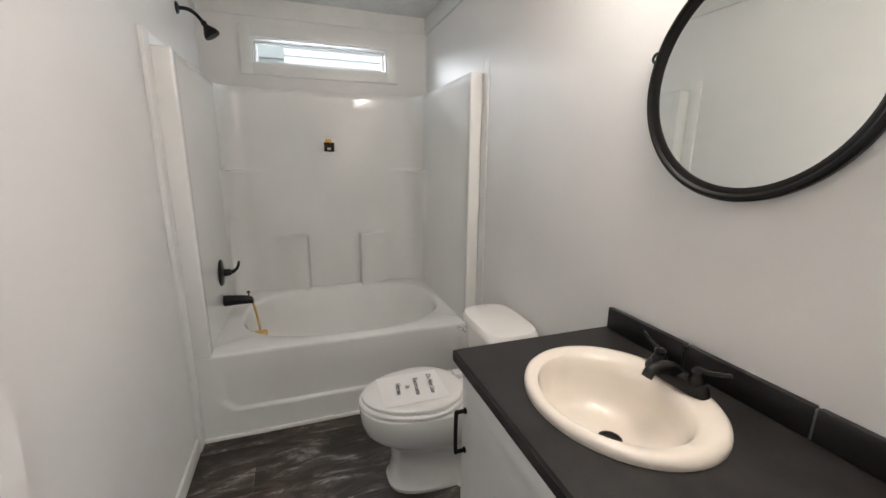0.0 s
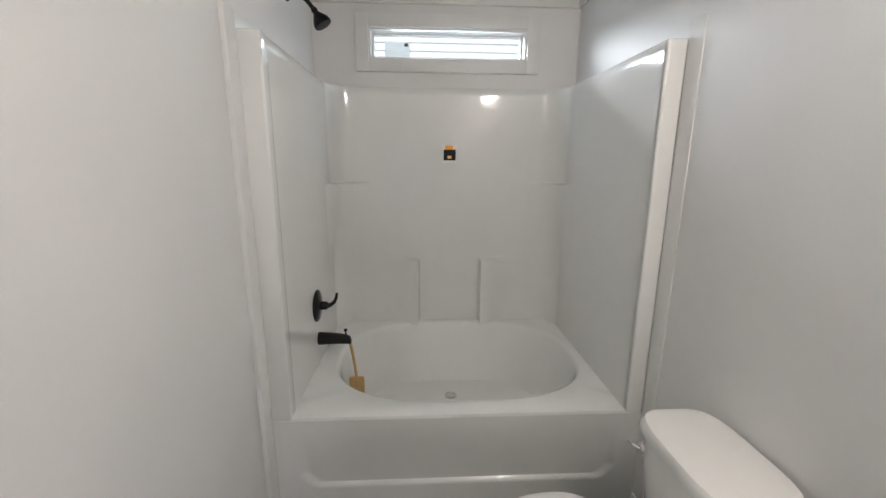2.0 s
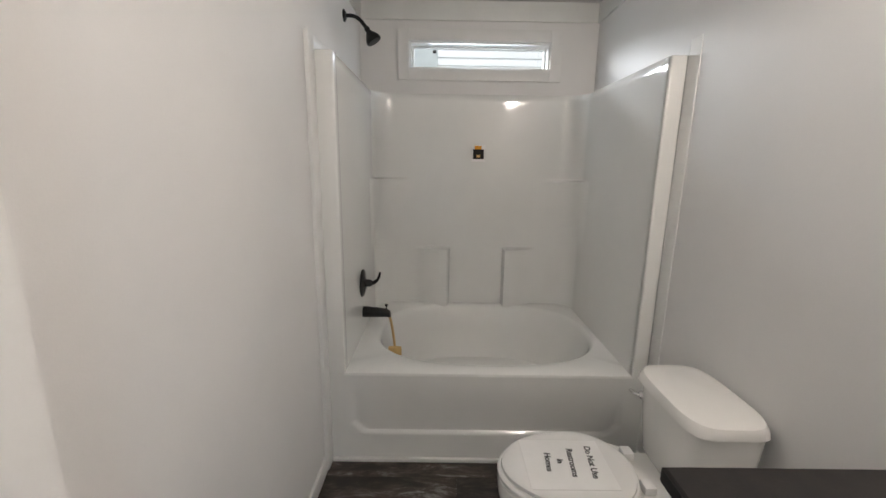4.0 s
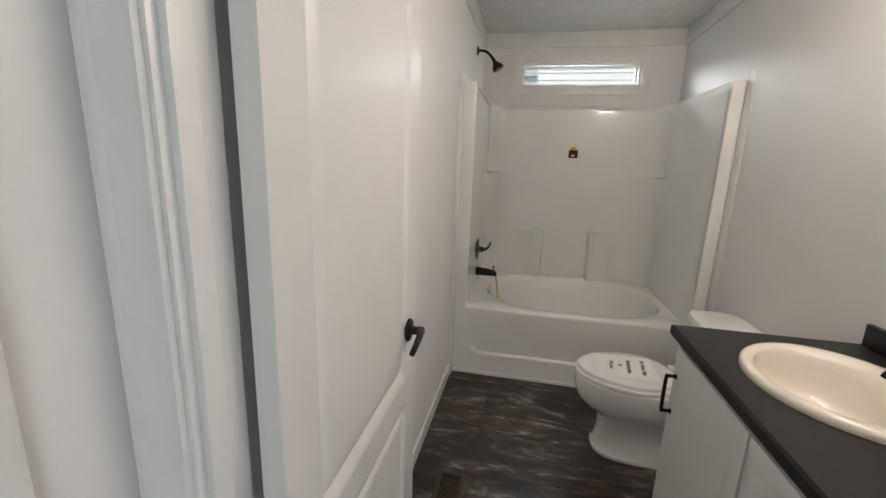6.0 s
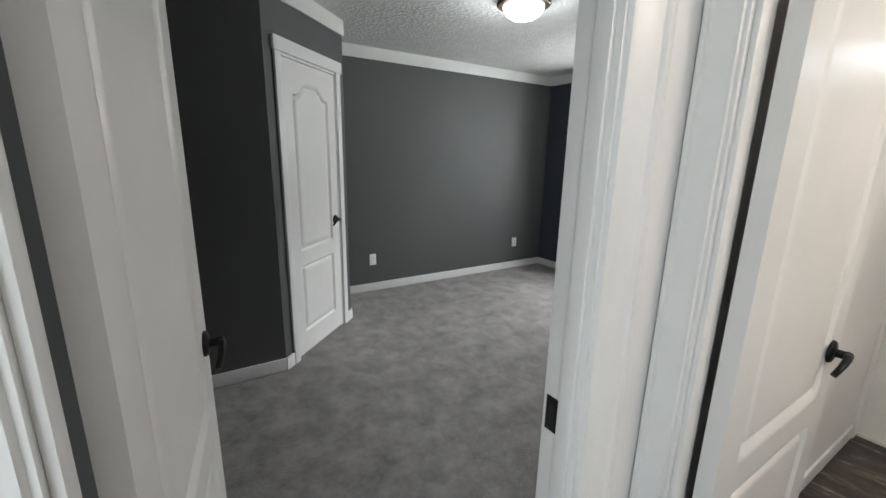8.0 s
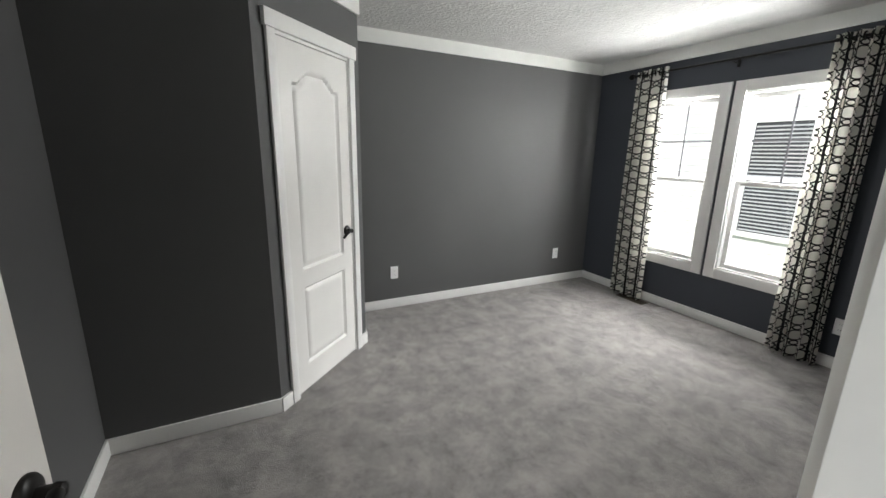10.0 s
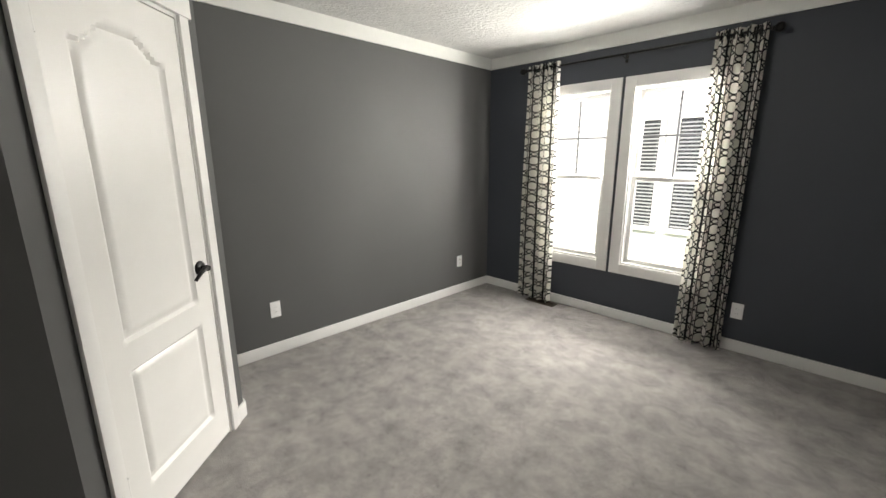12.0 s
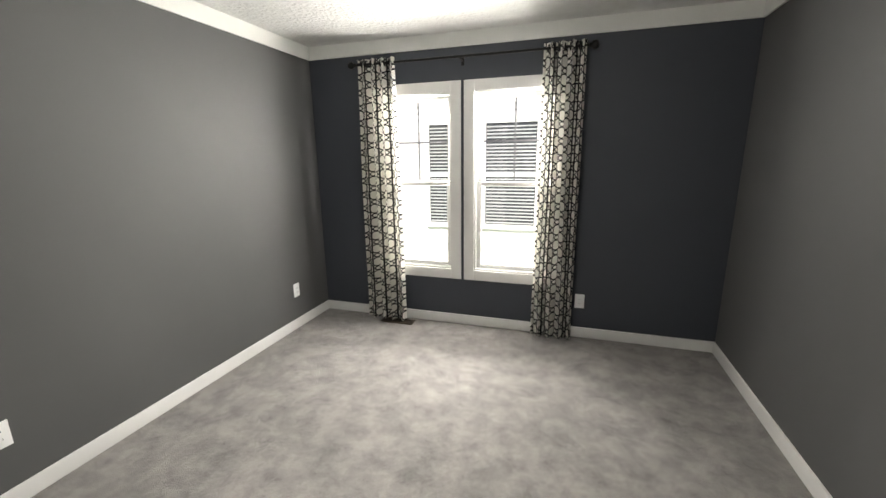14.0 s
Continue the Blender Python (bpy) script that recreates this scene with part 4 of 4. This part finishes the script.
for s in (-1, 1):
    hb = part("handle", lathe(bmesh.new(), [(0.019, 0.020), (0.018, 0.034), (0.012, 0.044), (0.014, 0.052), (0.008, 0.060)], 20, pose(0, s * 0.051, 0)), black_metal, fa)
    pts = smooth_path([(0, s * 0.051, 0.054), (0.004, s * 0.078, 0.060), (0.010, s * 0.115, 0.074)])
    part("blade", tube(bmesh.new(), pts, [0.007 - 0.003 * i / len(pts) for i in range(len(pts))], 10), black_metal, hb)

# ---- mirror on a strap ----
MY, MZ, MR = 0.797, 1.562, 0.262
mi = thing("round_mirror", "round mirror in a black frame hung on a black strap", "mirror", m=pose(EX, MY, MZ, 0, -90, 0))
part("frame", lathe(bmesh.new(), [(MR - 0.032, 0.004), (MR - 0.004, 0.004), (MR, 0.010), (MR, 0.022), (MR - 0.005, 0.028), (MR - 0.011, 0.028), (MR - 0.017, 0.022), (MR - 0.023, 0.022), (MR - 0.030, 0.017), (MR - 0.032, 0.004)], 96), black_metal, mi, "black moulded ring frame")
part("glass", lathe(bmesh.new(), [(MR - 0.029, 0.006), (MR - 0.029, 0.014)], 96), silver, mi, "silvered mirror glass", smooth=False)
peg = Vector((0.44, 0.0, 0.012))
part("peg", lathe(bmesh.new(), [(0.011, 0.0), (0.011, 0.030), (0.016, 0.034), (0.016, 0.040), (0.006, 0.043)], 18, pose(peg.x, 0, 0)), black_metal, mi)
for s in (-1, 1):
    a = Vector((0.085, s * 0.250, 0.018))
    part("strap", tube(bmesh.new(), [a, a.lerp(peg, 0.5), peg + Vector((0.012, 0, 0.004))], 0.0085, 8, 0.35), black_metal, mi, "black leather strap")
    ring = [(a.x + 0.012 * math.cos(t), a.y + 0.012 * math.sin(t), 0.018) for t in (2 * math.pi * i / 20 for i in range(21))]
    part("strap_ring", tube(bmesh.new(), ring, 0.0035, 8), black_metal, mi)

# vanity light above the mirror and a flush light on the ceiling
vl = thing("vanity_light", "three-bulb bath bar light above the mirror", "wall light", m=pose(EX, 0.80, 2.14))
part("backplate", box(-0.03, -0.001, -0.28, 0.28, -0.05, 0.05, bevel=0.006), black_metal, vl)


def register(name, label, m, length, width, slots, mat):
    r = thing(name, label, "floor vent", m=m)
    bm = bmesh.new()
    for a in ((-length / 2, length / 2, -width / 2, -width / 2 + 0.018), (-length / 2, length / 2, width / 2 - 0.018, width / 2), (-length / 2, -length / 2 + 0.02, -width / 2 + 0.018, width / 2 - 0.018), (length / 2 - 0.02, length / 2, -width / 2 + 0.018, width / 2 - 0.018)):
        bx(bm, *a, 0.0, 0.006, bevel=0.0015)
    part("frame", bm, mat, r)
    part("duct", box(-length / 2 + 0.021, length / 2 - 0.021, -width / 2 + 0.019, width / 2 - 0.019, 0.0002, 0.0012), dark_void, r)
    step = (length - 0.05) / slots
    for i in range(slots):
        x = -length / 2 + 0.028 + i * step
        part("slat", box(x, x + step * 0.42, -width / 2 + 0.0185, width / 2 - 0.0185, 0.0014, 0.005), mat, r)
    return r


register("floor_register", "bronze slotted floor register in the plank floor", pose(0.035, 1.12, 0.002, 0, 0, 90), 0.30, 0.125, 20, bronze)
register("floor_register", "dark bronze floor register in the carpet under the window", pose(-2.72, 3.07, 0.004), 0.30, 0.10, 20, bronze)

# ---- bedroom ----


def outlet(label, m):
    o = thing("wall_outlet", label, "outlet", group="bedroom outlets", m=m)
    part("plate", box(-0.036, 0.036, -0.006, -0.0005, -0.058, 0.058, bevel=0.003), outlet_white, o)
    part("receptacle", box(-0.017, 0.017, -0.0085, -0.0061, -0.034, 0.034, bevel=0.0015), outlet_white, o)
    for zz in (-0.018, 0.018):
        for xx in (-0.006, 0.006):
            part("slot", box(xx - 0.001, xx + 0.001, -0.0092, -0.0086, zz - 0.004, zz + 0.004), dark_void, o, smooth=False)
    return o


o1 = outlet("white duplex wall outlet on the charcoal wall", pose(FX, 0.815, 0.335, 0, 0, 90))
copy_thing(o1, pose(FX, 2.735, 0.335, 0, 0, 90))
copy_thing(o1, pose(-1.195, BNY, 0.305))

rod = thing("curtain_rod", "black curtain rod with round finials", "curtain rod")
RZ, RYY = 2.158, 3.105
part("rod", tube(bmesh.new(), [(-3.02, RYY, RZ), (-1.25, RYY, RZ)], 0.0095, 12), black_metal, rod)
for x, s in ((-3.02, -1), (-1.25, 1)):
    part("finial", lathe(bmesh.new(), [(0.010, 0), (0.016, 0.004), (0.012, 0.012), (0.027, 0.026), (0.030, 0.042), (0.022, 0.060), (0.006, 0.066)], 20, pose(x, RYY, RZ, 0, s * 90, 0)), black_metal, rod)
for x in (-2.96, -2.15, -1.31):
    br = part("bracket", tube(bmesh.new(), [(x, BNY - 0.001, RZ - 0.02), (x, RYY + 0.01, RZ - 0.018), (x, RYY, RZ - 0.008)], 0.005, 8), black_metal, rod)
    part("bracket_plate", box(x - 0.012, x + 0.012, BNY - 0.006, BNY - 0.0005, RZ - 0.05, RZ + 0.015, bevel=0.002), black_metal, br)


def curtain(label, x0, x1, folds, flare, seed):
    c = thing("curtain", label, "curtain", group="grommet curtains")
    n, k = 150, 60
    width = (x1 - x0) * 1.65
    zt, zb = 2.195, 0.012
    rows = []
    bm = bmesh.new()
    uvs = {}
    for j in range(k + 1):
        v = j / k
        z = zt + (zb - zt) * v
        row = []
        for i in range(n + 1):
            u = i / n
            ph = u * folds * 2 * math.pi
            amp = 0.030 + 0.012 * v + 0.010 * noise.noise(Vector((u * 4, v * 2, seed)))
            wob = 0.02 * v * noise.noise(Vector((u * 2.5, v * 1.5, seed + 5)))
            xx = x0 + (x1 - x0) * u + flare * v * (u - 0.5) + wob + 0.006 * math.sin(2 * ph)
            p = bm.verts.new((xx, RYY + amp * math.sin(ph + 0.5 * v * noise.noise(Vector((u * 3, v, seed + 9)))), z))
            uvs[p] = (u * width, z)
            row.append(p)
        rows.append(row)
    uvl = bm.loops.layers.uv.new("UVMap")
    for a, b in zip(rows, rows[1:]):
        for i in range(n):
            f = bm.faces.new((a[i], b[i], b[i + 1], a[i + 1]))
            for lp in f.loops:
                lp[uvl].uv = uvs[lp.vert]
    cloth = part("cloth", bm, curtain_mat, c, "off-white cloth with a black linked-oval lattice")
    so = cloth.modifiers.new("thickness", "SOLIDIFY")
    so.thickness, so.offset = 0.002, 0
    for f_ in range(int(folds * 2)):
        u = f_ / (folds * 2)
        x = x0 + (x1 - x0) * u
        if f_ == 0:
            continue
        ring = [(x, RYY + 0.022 * math.cos(t), RZ + 0.022 * math.sin(t)) for t in (2 * math.pi * i / 20 for i in range(21))]
        part("grommet", tube(bmesh.new(), ring, 0.006, 8), black_metal, c, "black metal grommet")
    return c


curtain("black and off-white lattice curtain panel hanging in the room corner", -3.00, -2.68, 4.0, 0.05, 1.0)
curtain("black and off-white lattice curtain panel beside the wall outlet", -1.545, -1.262, 4.0, 0.03, 7.0)

cl_ = thing("ceiling_light", "lit frosted glass flush-mount ceiling light", "ceiling light", m=pose(-1.845, 1.18, TOP, 180, 0, 0))
part("pan", lathe(bmesh.new(), [(0.150, 0.0005), (0.165, 0.012), (0.168, 0.030), (0.158, 0.040), (0.128, 0.042)], 48), bronze, cl_, "dark bronze metal pan")
part("bowl", lathe(bmesh.new(), [(0.126, 0.040), (0.124, 0.055), (0.108, 0.085), (0.074, 0.106), (0.035, 0.116), (0.006, 0.118)], 40), lit_glass, cl_, "lit frosted glass bowl").visible_shadow = False
part("knob", lathe(bmesh.new(), [(0.008, 0.116), (0.010, 0.124), (0.005, 0.132)], 14), bronze, cl_)

# ---- outside ----
setting("ground", box(-400, 400, -400, 700, -0.62, -0.6), grass, "mown lawn between the houses", smooth=False)
HY = 6.6
nh = thing("neighbour_house", "white-sided house next door with blinds in its windows", "house")
part("wall", box(-9.0, 6.0, HY + 0.03, HY + 0.2, -0.6, 3.75), siding, nh)
part("roof", ring_loft(bmesh.new(), [[(-9.4, HY - 0.35, 3.70), (6.4, HY - 0.35, 3.70), (6.4, HY - 0.35, 3.80), (-9.4, HY - 0.35, 3.80)], [(-9.4, HY + 4, 5.25), (6.4, HY + 4, 5.25), (6.4, HY + 4, 5.35), (-9.4, HY + 4, 5.35)]]), shingle, nh)
lap = box(-9.0, 6.0, -0.013, 0.0, 0, 0.104)
for v in lap.verts:
    if v.co.z > 0.05 and v.co.y < -0.006:
        v.co.y = -0.002
lap_me = part("siding_board", lap, siding, nh, m=pose(0, HY + 0.03, -0.6), smooth=False)
for i in range(1, 41):
    o = new("siding_board", lap_me.data)
    o.parent = nh
    o.matrix_basis = pose(0, HY + 0.03, -0.6 + 0.105 * i)
for x0, x1, z0, z1 in ((-2.66, -1.85, 0.31, 1.94), (-3.63, -2.93, 0.31, 1.94), (0.4, 1.2, 0.31, 1.94)):
    w = part("window", box(x0, x1, HY - 0.012, HY + 0.01, z0, z1), dark_glass, nh, "dark window with closed blinds", smooth=False)
    for a in ((x0 - 0.08, x0, z0 - 0.08, z1 + 0.08), (x1, x1 + 0.08, z0 - 0.08, z1 + 0.08), (x0, x1, z0 - 0.08, z0), (x0, x1, z1, z1 + 0.08), (x0, x1, (z0 + z1) / 2 - 0.03, (z0 + z1) / 2 + 0.03)):
        part("frame", box(a[0], a[1], HY - 0.03, HY + 0.008, a[2], a[3]), siding, w, smooth=False)
    nsl = int((z1 - z0) / 0.055)
    for i in range(nsl):
        zz = z0 + 0.02 + i * 0.055
        part("slat", box(x0 + 0.01, x1 - 0.01, HY - 0.020, HY - 0.013, zz, zz + 0.022), blind_grey, w, smooth=False)

ub = part("utility_box", box(-0.047, 0.274, HY - 0.06, HY + 0.02, 2.70, 2.955, bevel=0.006), siding_grey, nh, "pale grey ribbed utility box")
for i in range(7):
    part("rib", box(-0.030 + i * 0.028, -0.018 + i * 0.028, HY - 0.066, HY - 0.061, 2.72, 2.94), siding_grey, ub, smooth=False)
part("latch", box(0.205, 0.255, HY - 0.066, HY - 0.061, 2.895, 2.935, bevel=0.002), dark_void, ub, "small dark square latch")

# ---- plank floor of the bathroom ----
setting("floor_bath", box(W1, EX, 0.17, 2.30, -0.08, -0.0045), dark_void, "dark rustic wood-look plank floor")
floor_ob = bpy.data.objects["floor_bath"]
floor_ob.matrix_basis = Matrix.Identity(4)
PW, PL = 0.152, 1.22
plank = bmesh.new()
bx(plank, 0, PL - 0.001, 0, PW - 0.001, -0.0045, 0.0, bevel=0.0008, seg=1)
plank_me = None
k = 0
y = 0.09
while y < 2.20:
    x = W1 - [0.35, 0.95, 0.62, 0.15, 0.80][k % 5]
    while x < EX:
        a, b = max(x, W1 + 0.001), min(x + PL - 0.0015, EX - 0.001)
        if b - a > 0.02:
            part("plank", box(a, b, max(y, 0.091), min(y + PW - 0.0012, 2.25), -0.0044, 0.0), plank_mat, floor_ob, smooth=False)
        x += PL
    y += PW
    k += 1
